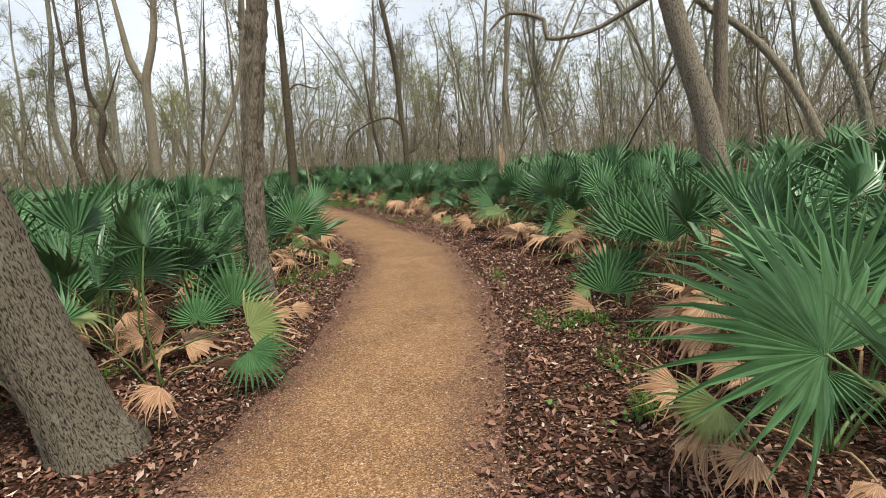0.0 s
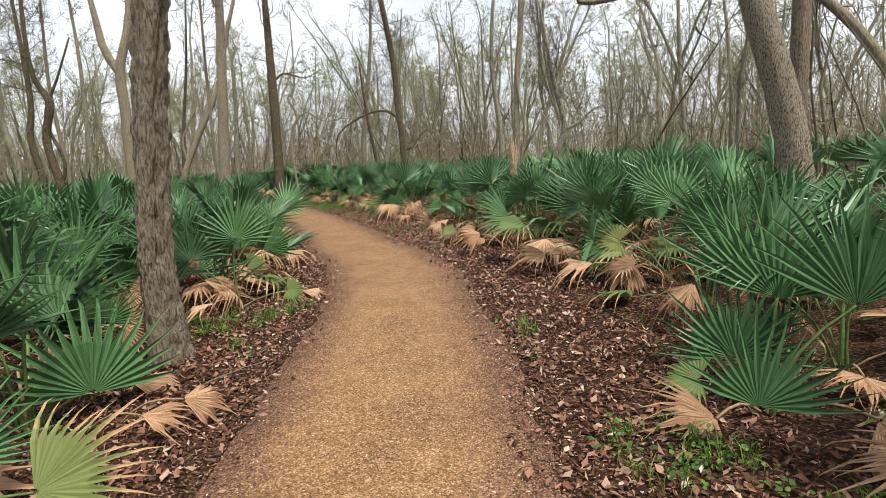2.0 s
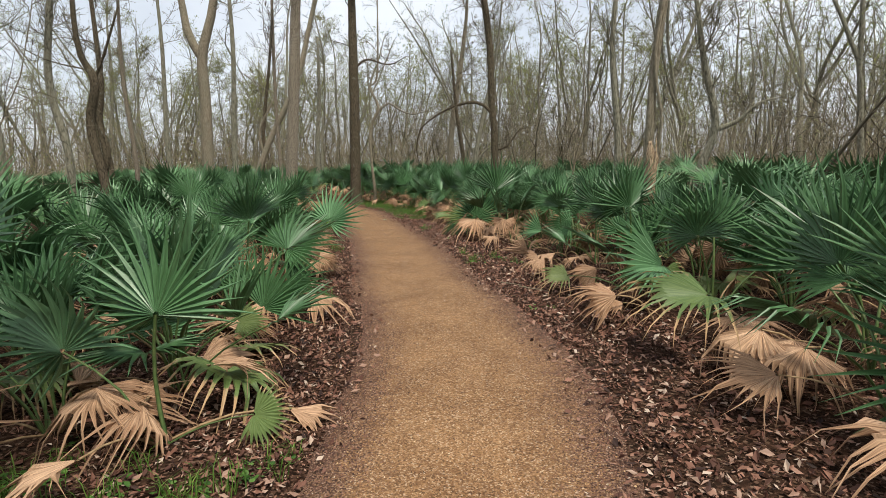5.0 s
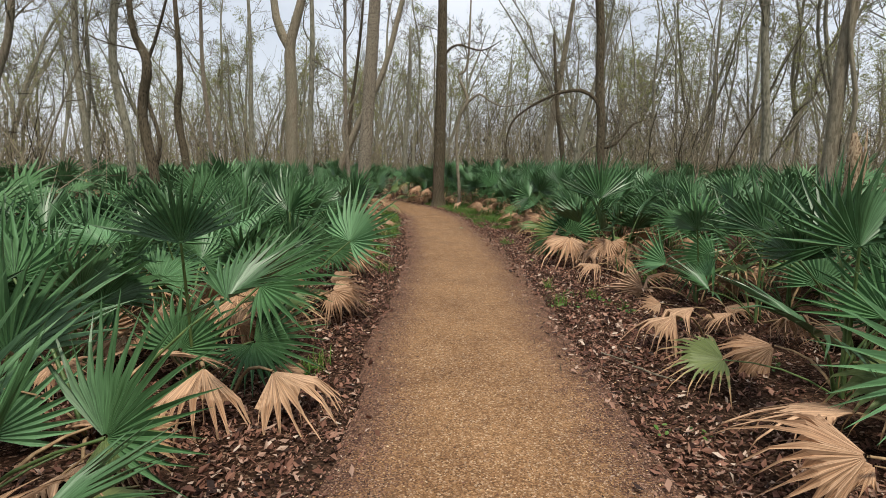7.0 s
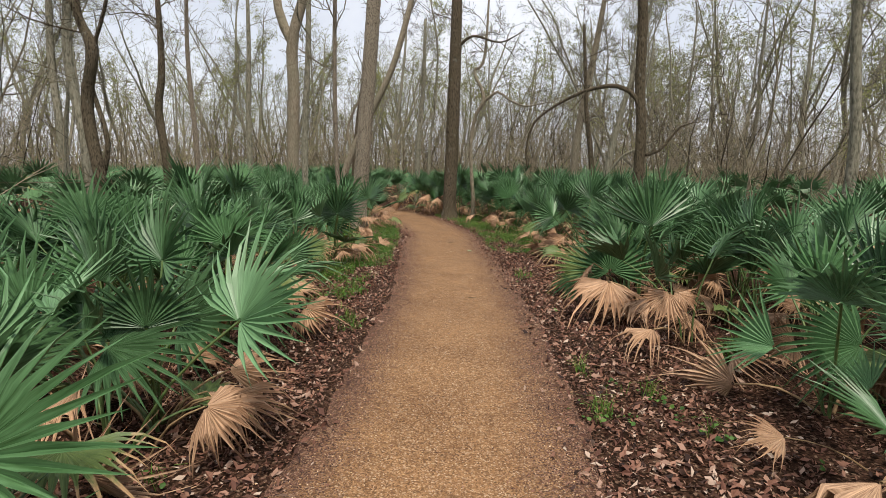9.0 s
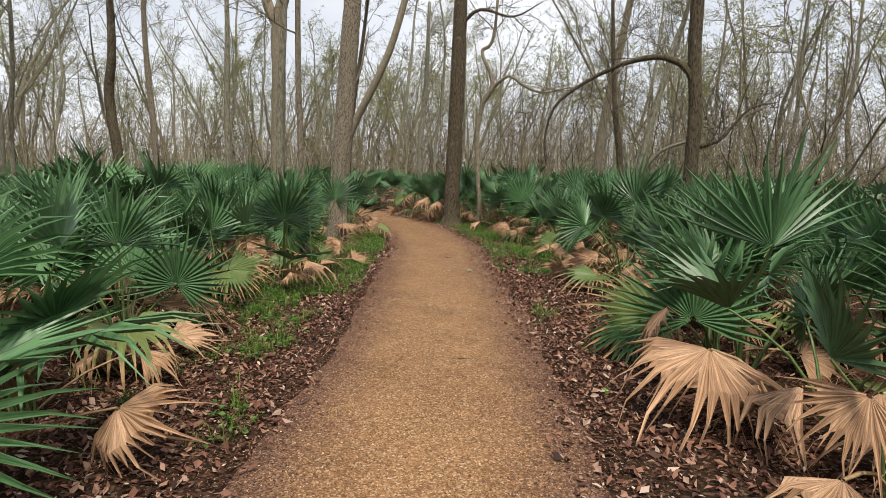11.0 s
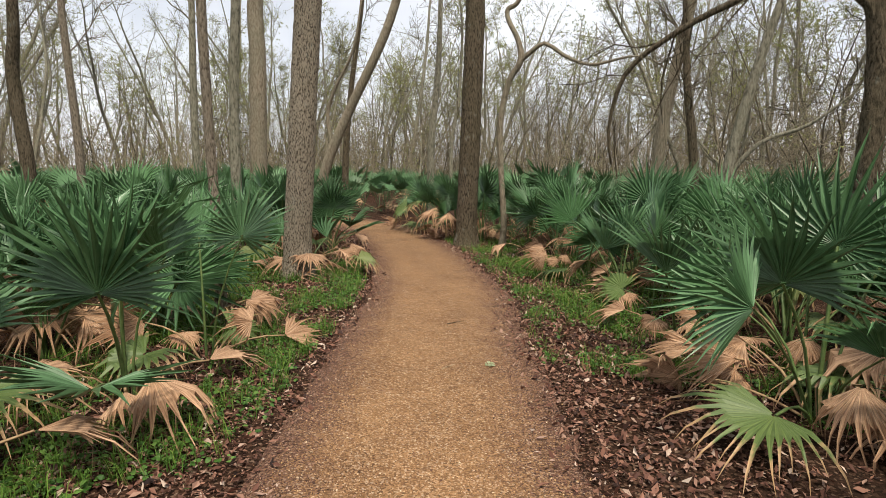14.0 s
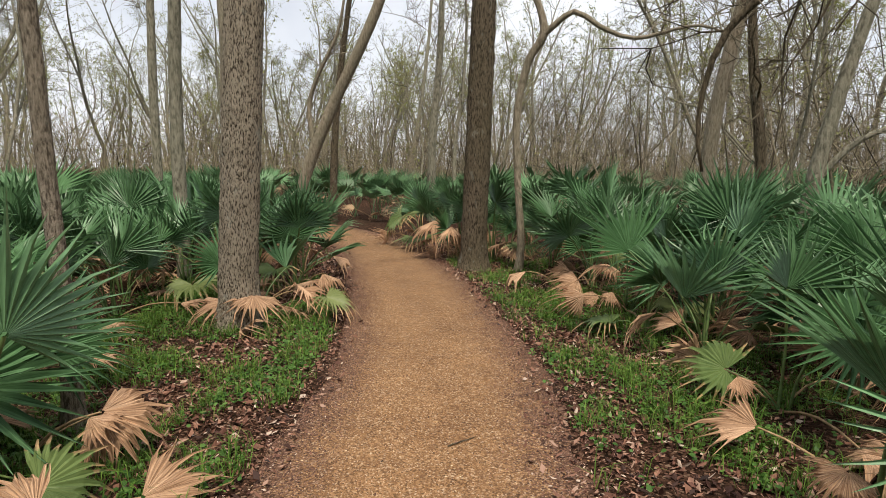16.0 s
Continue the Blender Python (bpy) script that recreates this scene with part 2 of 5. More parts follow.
# ---- geometry helpers ----
class Geo:
    """Vertices and faces of one mesh, gathered piece by piece."""

    def __init__(self):
        self.v, self.f, self.uv = [], [], []

    def tube(self, pts, radii, sides, rough=0.0, cap=True):
        """A tapered tube along pts."""
        start, up = len(self.v), Vector((0.31, 0.95, 0.05))
        count = len(pts)
        for i in range(count):
            d = (pts[min(i + 1, count - 1)] - pts[max(i - 1, 0)]).normalized()
            u = d.cross(up)
            if u.length < 1e-4:
                u = d.cross(Vector((1, 0, 0)))
            u.normalize()
            w = d.cross(u)
            up = u.cross(d)
            for k in range(sides):
                a = 2 * math.pi * k / sides
                q = pts[i] + float(radii[i]) * (math.cos(a) * u + math.sin(a) * w)
                if rough:
                    o = Vector((q.x * 21, q.y * 21, q.z * 5.0))
                    q += (q - pts[i]) * rough * (noise.noise(o) + 0.85 * noise.noise(o * 2.3))
                self.v.append(q)
        for i in range(count - 1):
            for k in range(sides):
                a, b = start + i * sides + k, start + i * sides + (k + 1) % sides
                self.f.append((a, b, b + sides, a + sides))
        if cap:
            self.f.append(tuple(start + (count - 1) * sides + k for k in range(sides)))

    def mesh(self, name, mat, smooth=True):
        me = bpy.data.meshes.new(name)
        me.from_pydata([tuple(q) for q in self.v], [], self.f)
        if self.uv:
            layer = me.uv_layers.new(name="UVMap")
            flat = np.array(self.uv, dtype=np.float32)
            index = np.empty(len(me.loops), dtype=np.int32)
            me.loops.foreach_get("vertex_index", index)
            layer.data.foreach_set("uv", flat[index].ravel())
        me.materials.append(mat)
        if smooth:
            me.polygons.foreach_set("use_smooth", [True] * len(me.polygons))
        me.update()
        return me


def thing(name, at, label, category, group="", turn=0.0, scale=1.0, lean=(0, 0)):
    ob = new(name)
    ob.empty_display_size = 0.2
    ob.matrix_basis = pose(*at, lean[0], lean[1], turn) @ Matrix.Scale(scale, 4)
    return tagged(ob, label, category, group)


def part(name, me, parent, label=""):
    ob = new(name, me)
    ob.parent = parent
    return tagged(ob, label) if label else ob


def smooth_line(pts, step):
    """A Catmull-Rom line through pts (tuples of any length) with points about step apart."""
    p = np.array(pts, dtype=float)
    p = np.vstack([2 * p[0] - p[1], p, 2 * p[-1] - p[-2]])
    out = []
    for i in range(1, len(p) - 2):
        k = max(1, int(np.linalg.norm(p[i + 1][:3] - p[i][:3]) / step))
        for j in range(k):
            t = j / k
            out.append(0.5 * (2 * p[i] + (p[i + 1] - p[i - 1]) * t + (2 * p[i - 1] - 5 * p[i] + 4 * p[i + 1] - p[i + 2]) * t * t + (3 * p[i] - p[i - 1] - 3 * p[i + 1] + p[i + 2]) * t ** 3))
    out.append(p[-2])
    return np.array(out)


# ---- the line of the path ----
LINE = smooth_line([(-0.7, -9.0), (-0.65, -4.0), (-0.58, 0.0), (-0.52, 2.5), (-0.38, 4.6), (-0.5, 7.0), (-0.72, 9.0), (-1.22, 10.9), (-1.85, 12.3), (-2.5, 14.1), (-3.3, 16.1), (-4.1, 17.9), (-5.0, 19.7), (-6.0, 21.8), (-7.3, 23.8), (-8.75, 25.6), (-10.4, 27.3), (-12.4, 28.8), (-15.2, 30.2), (-19.0, 31.0), (-24.0, 31.5)], 0.12)
HALF = 0.78
_tan = np.gradient(LINE, axis=0)
_tan /= np.linalg.norm(_tan, axis=1)[:, None]


def lateral(x, y):
    """Metres to the right of the middle of the path, and how far along it."""
    d = (LINE[:, 0] - x) ** 2 + (LINE[:, 1] - y) ** 2
    i = int(np.argmin(d))
    side = _tan[i, 1] * (x - LINE[i, 0]) - _tan[i, 0] * (y - LINE[i, 1])
    return math.copysign(math.sqrt(d[i]), side), i * 0.12


def rise(x, y):
    """Height of the ground."""
    return 0.035 * noise.noise((x * 0.55, y * 0.55, 3.0)) + 0.012 * noise.noise((x * 2.5, y * 2.5, 7.0)) - 0.02


def ground_z(x, y):
    """Height of the ground, let down gently towards the path."""
    lat = abs(lateral(x, y)[0])
    z = rise(x, y)
    if lat < 1.3:
        z = z * min(1, max(0, (lat - 0.7) / 0.6)) - 0.02 * max(0, min(1, (1.05 - lat) / 0.3))
    return z


# ---- ground ----
def build_ground():
    axis_x = sorted(set([-600, -300, -150, -80, -50] + [round(-38 + 0.3 * i, 3) for i in range(197)] + [21.25 + 2 * i for i in range(8)] + [50, 80, 150, 300, 600]))
    axis_y = sorted(set([-600, -300, -150, -70, -40, -25, -15] + [round(-9 + 0.3 * i, 3) for i in range(166)] + [41 + 2 * i for i in range(8)] + [70, 110, 200, 350, 600]))
    g = Geo()
    for y in axis_y:
        for x in axis_x:
            z = ground_z(x, y) if -40 < x < 24 and -10 < y < 42 else rise(x, y)
            g.v.append((x, y, z))
    w = len(axis_x)
    for j in range(len(axis_y) - 1):
        for i in range(w - 1):
            a = j * w + i
            g.f.append((a, a + 1, a + 1 + w, a + w))
    return tagged(new("ground", g.mesh("ground", SOIL)), "brown woodland ground covered in dead leaf mould", "ground", kind="structure")


build_ground()


def build_path():
    g, cols = Geo(), 17
    pts = smooth_line([tuple(p) for p in LINE], 0.06)
    tan = np.gradient(pts, axis=0)
    tan /= np.linalg.norm(tan, axis=1)[:, None]
    for i, p in enumerate(pts):
        s = i * 0.06
        wl_ = HALF + 0.10 + 0.09 * noise.noise((s * 0.7, 1, 0)) + 0.05 * noise.noise((s * 4, 5, 0))
        wr_ = HALF + 0.2 + 0.09 * noise.noise((s * 0.7, 9, 0)) + 0.05 * noise.noise((s * 4, 13, 0))
        for k in range(cols):
            u = -1 + 2 * k / (cols - 1)
            off = u * (wr_ if u > 0 else wl_)
            x, y = p[0] + tan[i, 1] * off, p[1] - tan[i, 0] * off
            z = 0.012 * (1 - u * u) + 0.006 * noise.noise((x * 3, y * 3, 2)) - 0.03 * max(0, (abs(u) - 0.7) / 0.3) ** 2
            g.v.append((x, y, z))
            g.uv.append((abs(u), s))
    for i in range(len(pts) - 1):
        for k in range(cols - 1):
            a = i * cols + k
            g.f.append((a, a + 1, a + 1 + cols, a + cols))
    return tagged(new("path", g.mesh("path", GRAVEL)), "winding footpath of orange-tan crushed granite gravel", "path", kind="structure")


build_path()


# ---- trees ----
def wander(rng, start, way, length, steps, wiggle, lift=0.0):
    """A crooked line of points from start."""
    pts, d = [start.copy()], way.normalized()
    for _ in range(steps):
        d = (d + Vector((rng.gauss(0, wiggle), rng.gauss(0, wiggle), rng.gauss(0, wiggle) + lift))).normalized()
        pts.append(pts[-1] + d * (length / steps))
    return pts


def taper(r0, r1, n):
    return [r0 + (r1 - r0) * i / (n - 1) for i in range(n)]


def sideways(rng, d, angle):
    """A way that leaves d by about that angle."""
    u = d.cross(Vector((rng.gauss(0, 1), rng.gauss(0, 1), rng.gauss(0, 1)))).normalized()
    return (d * math.cos(angle) + u * math.sin(angle)).normalized()


def branch_out(rng, wood, twigs, pts, radii, from_frac, count, length, levels, tips=None, spread=0.9, lift=0.06):
    """Grow branches, and twigs on them, along a line."""
    n = len(pts)
    for _ in range(count):
        i = min(n - 2, int((from_frac + (1 - from_frac) * rng.random() ** 0.9) * (n - 1)))
        d = (pts[i + 1] - pts[i]).normalized()
        way = sideways(rng, d, rng.uniform(0.5, spread + 0.3))
        way.z += 0.15
        ln = length * rng.uniform(0.55, 1.25) * (1 - 0.4 * i / n)
        r = min(radii[i] * 0.6, 0.009 * ln + 0.003)
        if levels > 1:
            k = 6 if levels > 2 else 4
            q = wander(rng, pts[i], way, ln, k, 0.24, lift)
            rr = taper(r, max(0.005, r * 0.25), k + 1)
            wood.tube(q, rr, 4 if levels > 2 else 3, cap=False)
            branch_out(rng, wood, twigs, q, rr, 0.15, 6 if levels > 2 else 6, ln * 0.5, levels - 1, tips, spread, lift)
        else:
            k = 2 if rng.random() < 0.45 else 1
            q = wander(rng, pts[i], way, ln * 1.25, k, 0.35, lift)
            twigs.tube(q, taper(max(0.006, r * 0.8), 0.004, k + 1), 3, cap=False)
            if tips is not None:
                tips.extend(q[1:])


def crown_leaves(rng, tips, count, size):
    g = Geo()
    for _ in range(count):
        c = rng.choice(tips) + Vector((rng.gauss(0, 0.07), rng.gauss(0, 0.07), rng.gauss(0, 0.07)))
        a = Vector((rng.gauss(0, 1), rng.gauss(0, 1), rng.gauss(0, 1))).normalized()
        b = a.orthogonal().normalized() * size * 0.7
        a *= size * rng.uniform(0.5, 1.0)
        k = len(g.v)
        g.v += [c - a, c + b, c + a]
        g.f.append((k, k + 1, k + 2))
    return g


def make_tree(seed, height, radius, crook, limbs, fork=0.0, leaves=0, bark_=None, lean=0.0, twig_levels=3, leaf=0.055):
    """The meshes of one bare woodland tree: trunk with limbs, twigs, young leaves."""
    rng = random.Random(seed)
    wood, twigs, tips = Geo(), Geo(), [] if leaves else None
    way = Vector((lean * rng.choice((-1, 1)), rng.uniform(-0.1, 0.1), 1))
    p = wander(rng, Vector((0, 0, -0.1)), way, height, 14, crook, 0.06)
    r = [radius * (1.35 if i == 0 else 1.0) * (1 - 0.8 * (i / 14) ** 1.2) for i in range(15)]
    wood.tube(p, r, 9)
    leaders = [(p, r)]
    if fork:
        i = int(fork * 14)
        way = sideways(rng, (p[i + 1] - p[i]).normalized(), 0.5)
        q = wander(rng, p[i], way, height * (1 - fork), 10, crook * 1.3, 0.1)
        rr = taper(r[i] * 0.8, 0.03, 11)
        wood.tube(q, rr, 8)
        leaders.append((q, rr))
    for q, rr in leaders:
        branch_out(rng, wood, twigs, q, rr, 0.26, limbs, height * 0.22, twig_levels, tips)
    return wood.mesh("trunk", bark_ or BARK_FAR), twigs.mesh("twigs", TWIG), crown_leaves(rng, tips, leaves, leaf).mesh("leaves", BUD, False) if leaves else None


def place_tree(meshes, x, y, turn, scale, label, group="", name="tree", lean=(0, 0)):
    t = thing(name, (x, y, rise(x, y)), label, "tree", group, turn, scale, lean)
    part("trunk", meshes[0], t)
    tagged(part("twig_spray", meshes[1], t), kind="stuff")
    if meshes[2]:
        part("crown", meshes[2], t, "sparse yellow-green young leaves")
    return t


def near_tree(x, y, line, label, bark_, seed, limbs=(), sides=40, rough=0.10, step=0.07, second=None, turn=0.0, lean=(0, 0), auto=8, auto_len=2.6, flare=0.45, name="tree"):
    """A tree close to the path: line holds (x, y, z, radius) from its foot, limbs the same."""
    rng = random.Random(seed)
    t = thing(name, (x, y, rise(x, y)), label, "tree", "", turn, 1.0, lean)
    wood, twigs, limb_geo = Geo(), Geo(), Geo()
    for ln in [line] + ([second] if second else []):
        s = smooth_line(ln, step)
        s = np.array([q for i, q in enumerate(s) if q[2] < 5.5 or i % 5 == 0 or i == len(s) - 1])
        rad = [max(0.01, q[3]) * (1 + flare * math.exp(-max(0, q[2]) / 0.16)) for q in s]
        wood.tube([Vector(q[:3]) for q in s], rad, sides, rough)
    part("trunk", wood.mesh("trunk", bark_), t)
    for ln in limbs:
        s = smooth_line(ln, 0.16)
        q = [Vector(k[:3]) for k in s]
        rr = [max(0.006, k[3]) for k in s]
        one = Geo()
        one.tube(q, rr, 9, 0.05)
        part("limb", one.mesh("limb", bark_), t)
        branch_out(rng, limb_geo, twigs, q, rr, 0.15, 7, 1.1, 2, spread=1.1)
    s = smooth_line(line, 0.3)
    q, rr = [Vector(k[:3]) for k in s], [max(0.01, k[3]) for k in s]
    if auto:
        branch_out(rng, limb_geo, twigs, q, rr, 0.45, auto, auto_len, 3)
    if limb_geo.v:
        tagged(part("branch_spray", limb_geo.mesh("branches", bark_), t), kind="stuff")
        tagged(part("twig_spray", twigs.mesh("twigs", TWIG), t), kind="stuff")
    return t


# trees that stand by the path
near_tree(-2.02, 2.98, [(0, 0, -0.15, 0.22), (-0.03, 0, 0.25, 0.205), (-0.03, 0, 1.0, 0.19), (0.03, 0, 2.5, 0.18), (0.1, 0.05, 5, 0.16), (0.0, 0.1, 8, 0.1)], "leaning grey tree trunk with ridged bark", BARK_LEAN, 1, lean=(3, -15), rough=0.07, sides=72, step=0.035, auto=7, flare=0.25)
near_tree(-2.40, 6.66, [(0.08, 0, -0.12, 0.128), (0.08, 0, 0.5, 0.122), (0.09, 0, 1.0, 0.12), (0.2, 0, 2.0, 0.12), (0.29, 0, 2.6, 0.12), (0.5, 0, 4.0, 0.115), (1.0, 0.2, 9, 0.07)], "grey-brown twin-stemmed tree with rough furrowed bark", BARK_BROWN, 2,
          second=[(0.07, -0.12, -0.12, 0.085), (0.06, -0.13, 0.5, 0.07), (0.09, -0.135, 1.0, 0.064), (0.23, -0.13, 2.0, 0.058), (0.35, -0.13, 2.6, 0.056), (0.65, -0.14, 4.2, 0.045), (1.3, -0.1, 8, 0.03)], rough=0.26, sides=64, step=0.032, flare=0.3)
near_tree(-7.6, 26.2, [(0, 0, -0.12, 0.215), (0, 0, 0.6, 0.2), (0.05, 0, 2.0, 0.195), (0.13, 0, 4.5, 0.18), (0.2, 0, 8, 0.13), (0.2, 0.1, 13, 0.06)], "dark tree with mottled blackish bark beside the path", BARK_DARK, 3, rough=0.10, sides=48, step=0.05, flare=0.5, auto=12, auto_len=3.2,
          limbs=[[(0.2, 0, 5.2, 0.05), (0.7, 0, 5.5, 0.04), (1.5, 0.2, 5.3, 0.025), (2.2, 0.3, 5.6, 0.012)]])
near_tree(-8.3, 22.0, [(0, 0, -0.12, 0.21), (0, 0, 0.5, 0.19), (0.1, 0, 1.5, 0.182), (0.27, 0, 3.2, 0.172), (0.5, 0, 5.5, 0.155), (1.1, 0, 12, 0.06)], "straight grey-brown tree with finely ridged bark", BARK_GREY, 4, rough=0.07, sides=64, step=0.04, flare=0.3, auto=12, auto_len=3.2)
near_tree(-7.52, 19.97, [(0, 0, -0.1, 0.058), (0.02, 0, 0.8, 0.05), (-0.03, 0, 2.0, 0.047), (-0.02, 0, 4, 0.042), (0.15, 0, 8, 0.03)], "slender brown tree among palmettos", BARK_BROWN, 5, rough=0.08, sides=28, auto=9, auto_len=1.9)
near_tree(-6.88, 26.3, [(0, 0, -0.1, 0.07), (0.04, 0, 0.5, 0.06), (-0.04, 0, 1.54, 0.055), (-0.07, 0, 2.43, 0.056), (0.08, 0, 3.19, 0.058), (0.31, 0, 3.58, 0.062), (0.24, 0, 3.97, 0.05), (0.0, 0.05, 4.5, 0.045), (0.3, 0.1, 5.0, 0.04), (0.4, 0.2, 8, 0.02)], "slim pale crooked tree beside a dark trunk", BARK_PALE, 6, rough=0.06, sides=24, auto=6, auto_len=1.8, flare=0.2,
          limbs=[[(0.31, 0, 3.58, 0.05), (0.75, 0, 3.85, 0.04), (1.1, 0, 3.62, 0.035), (1.6, 0.1, 3.42, 0.028), (2.4, 0.1, 3.5, 0.018), (3.0, 0.2, 3.2, 0.008)]])
near_tree(4.98, 10.75, [(0.36, 0, -0.1, 0.28), (0.3, 0, 0.8, 0.24), (0.06, 0, 2.0, 0.22), (-0.42, 0, 3.5, 0.2), (-1.0, 0, 5.5, 0.185), (-2.2, 0, 9, 0.12)], "thick leaning tree with olive-grey ridged bark", BARK_GREY, 7, rough=0.05, sides=64, step=0.06, flare=0.25, auto=7, auto_len=3.0,
          limbs=[[(-0.75, 0, 4.4, 0.08), (-1.3, 0.3, 4.1, 0.05), (-2.0, 0.4, 3.8, 0.042), (-2.8, 0.5, 3.75, 0.045), (-2.85, 0.5, 4.1, 0.045), (-3.5, 0.6, 4.3, 0.04), (-3.9, 0.6, 4.0, 0.02)]])
near_tree(5.52, 11.25, [(0, 0, -0.1, 0.165), (0, 0, 0.8, 0.14), (0.02, 0, 2.5, 0.132), (0.02, 0, 5, 0.12), (0.1, 0, 11, 0.06)], "straight pale-brown tree with flaking bark", BARK_BROWN, 8, rough=0.09, sides=44, step=0.06, auto=12, auto_len=2.6)
near_tree(-1.8, 22.85, [(0, 0, -0.1, 0.125), (0, 0, 0.8, 0.11), (0.02, 0, 2.4, 0.105), (-0.06, 0, 3.4, 0.1), (-0.1, 0, 5, 0.1), (-0.35, 0, 7, 0.09), (-0.8, 0.2, 10, 0.04)], "dark brown tree with a long arching branch", BARK_DARK, 9, rough=0.1, sides=40, step=0.06, auto=8, auto_len=2.6,
          limbs=[[(0.0, 0, 2.7, 0.06), (-0.12, -0.05, 3.1, 0.055), (-0.5, -0.1, 3.35, 0.05), (-1.1, -0.1, 3.3, 0.04), (-1.8, -0.1, 3.0, 0.032), (-2.3, -0.1, 2.6, 0.026), (-2.45, -0.1, 2.0, 0.018), (-2.4, -0.1, 1.6, 0.01)],
                 [(0.05, 0, 1.9, 0.035), (0.4, 0, 2.0, 0.03), (0.8, 0.1, 2.5, 0.02), (1.2, 0.2, 2.6, 0.01)]])
near_tree(-15.3, 28.2, [(0, 0, -0.1, 0.27), (0, 0, 1.5, 0.25), (0.15, 0, 4.5, 0.23), (0.2, 0, 6.5, 0.21), (0.9, 0.2, 9, 0.16), (1.4, 0.3, 14, 0.08)], "big pale grey tree with a forked crown", BARK_PALE, 10, rough=0.04, sides=32, step=0.15, auto=14, auto_len=3.6,
          second=[(0.2, 0, 6.3, 0.2), (-0.4, 0, 7.4, 0.17), (-0.6, 0, 9, 0.13), (-1.2, 0.2, 13, 0.05)])
near_tree(-13.0, 27.9, [(0, 0, -0.1, 0.15), (0.35, 0.1, 1.5, 0.135), (1.0, 0.3, 3.0, 0.125), (2.15, 0.6, 5.3, 0.11), (3.0, 1.0, 8.5, 0.09), (4.2, 1.2, 12, 0.04)], "leaning pale grey tree behind the bend", BARK_PALE, 11, rough=0.05, sides=32, step=0.12, auto=12, auto_len=2.6,
          limbs=[[(0.5, 0.2, 2.2, 0.06), (0.4, 0.2, 3.0, 0.055), (0.7, 0.2, 3.7, 0.045), (1.2, 0.3, 4.6, 0.035), (1.5, 0.3, 5.8, 0.02)]])


def mid_tree(x, y, line, bark_, seed, label, auto=11, auto_len=2.3, **more):
    near_tree(x, y, line, label, bark_, seed, sides=14, rough=0.06, step=0.25, auto=auto, auto_len=auto_len, flare=0.2, **more)


mid_tree(-12.6, 18.0, [(0, 0, -0.1, 0.11), (0.1, 0, 2, 0.1), (-0.2, 0, 4, 0.09), (0.3, 0, 7, 0.07), (0.1, 0, 11, 0.03)], BARK_FAR, 201, "slender crooked bare tree among palmettos")
mid_tree(-10.6, 16.9, [(0, 0, -0.1, 0.1), (0.1, 0, 1.2, 0.1), (-0.1, 0, 2.6, 0.1), (0.15, 0, 3.6, 0.09), (-0.2, 0, 4.6, 0.06), (0, 0, 8, 0.03)], BARK_DARK, 202, "dark bare tree wound with vines",
         second=[(0.2, 0.1, -0.1, 0.05), (-0.1, 0.1, 1.0, 0.05), (0.2, 0.12, 2.0, 0.045), (-0.1, 0.1, 3.2, 0.04), (0.4, 0.1, 4.2, 0.03), (0.9, 0.1, 5.2, 0.02)])
mid_tree(-11.1, 23.5, [(0, 0, -0.1, 0.1), (0.05, 0, 2.5, 0.09), (0.3, 0, 6, 0.07), (0.2, 0, 11, 0.03)], BARK_FAR, 203, "slender bare tree in the wood")
mid_tree(-4.4, 29.5, [(0, 0, -0.1, 0.14), (0.1, 0, 2.5, 0.13), (0.5, 0, 5, 0.11), (0.9, 0, 8, 0.06), (1.0, 0, 12, 0.03)], BARK_PALE, 204, "pale bare tree with upswept boughs")
mid_tree(1.75, 17.1, [(0, 0, -0.1, 0.1), (0.05, 0, 1.5, 0.09), (0.1, 0, 3.2, 0.08), (0.3, 0, 5.5, 0.07), (0.4, 0, 11, 0.03)], BARK_PALE, 205, "tan tree with peeling bark and hanging vines",
         second=[(0.15, -0.05, -0.1, 0.02), (0.1, -0.05, 1.0, 0.02), (0.25, -0.12, 2.2, 0.03), (0.1, -0.1, 3.6, 0.025), (0.5, -0.1, 6, 0.02)])
mid_tree(8.2, 11.4, [(0, 0, -0.1, 0.11), (-0.5, 0.3, 1.7, 0.1), (-1.1, 0.6, 3.0, 0.09), (-1.8, 0.9, 3.9, 0.075), (-2.6, 1.0, 4.5, 0.07), (-4.0, 1.2, 6, 0.03)], BARK_PALE, 206, "pale tree trunk leaning far over")
mid_tree(9.9, 12.8, [(0, 0, -0.1, 0.14), (-0.5, 0.1, 2.5, 0.12), (-1.4, 0.4, 4.6, 0.1), (-2.4, 0.5, 8, 0.05)], BARK_FAR, 207, "leaning bare tree in the wood")
mid_tree(-15.6, 16.6, [(0, 0, -0.1, 0.12), (0.1, 0.1, 1.8, 0.11), (0.3, 0.2, 3.4, 0.1), (0.8, 0.4, 4.8, 0.08), (1.4, 0.5, 8, 0.05)], BARK_PALE, 208, "grey tree with a leaning fork",
         second=[(0.3, 0.2, 3.3, 0.07), (-0.3, 0.2, 4.6, 0.06), (-0.6, 0.3, 8, 0.04)])
mid_tree(-14.9, 21.9, [(0, 0, -0.1, 0.11), (0.1, 0, 1.5, 0.12), (-0.1, 0, 3.2, 0.11), (0.15, 0, 4.6, 0.09), (0.1, 0, 9, 0.04)], BARK_DARK, 209, "dark vine-covered tree in the wood")
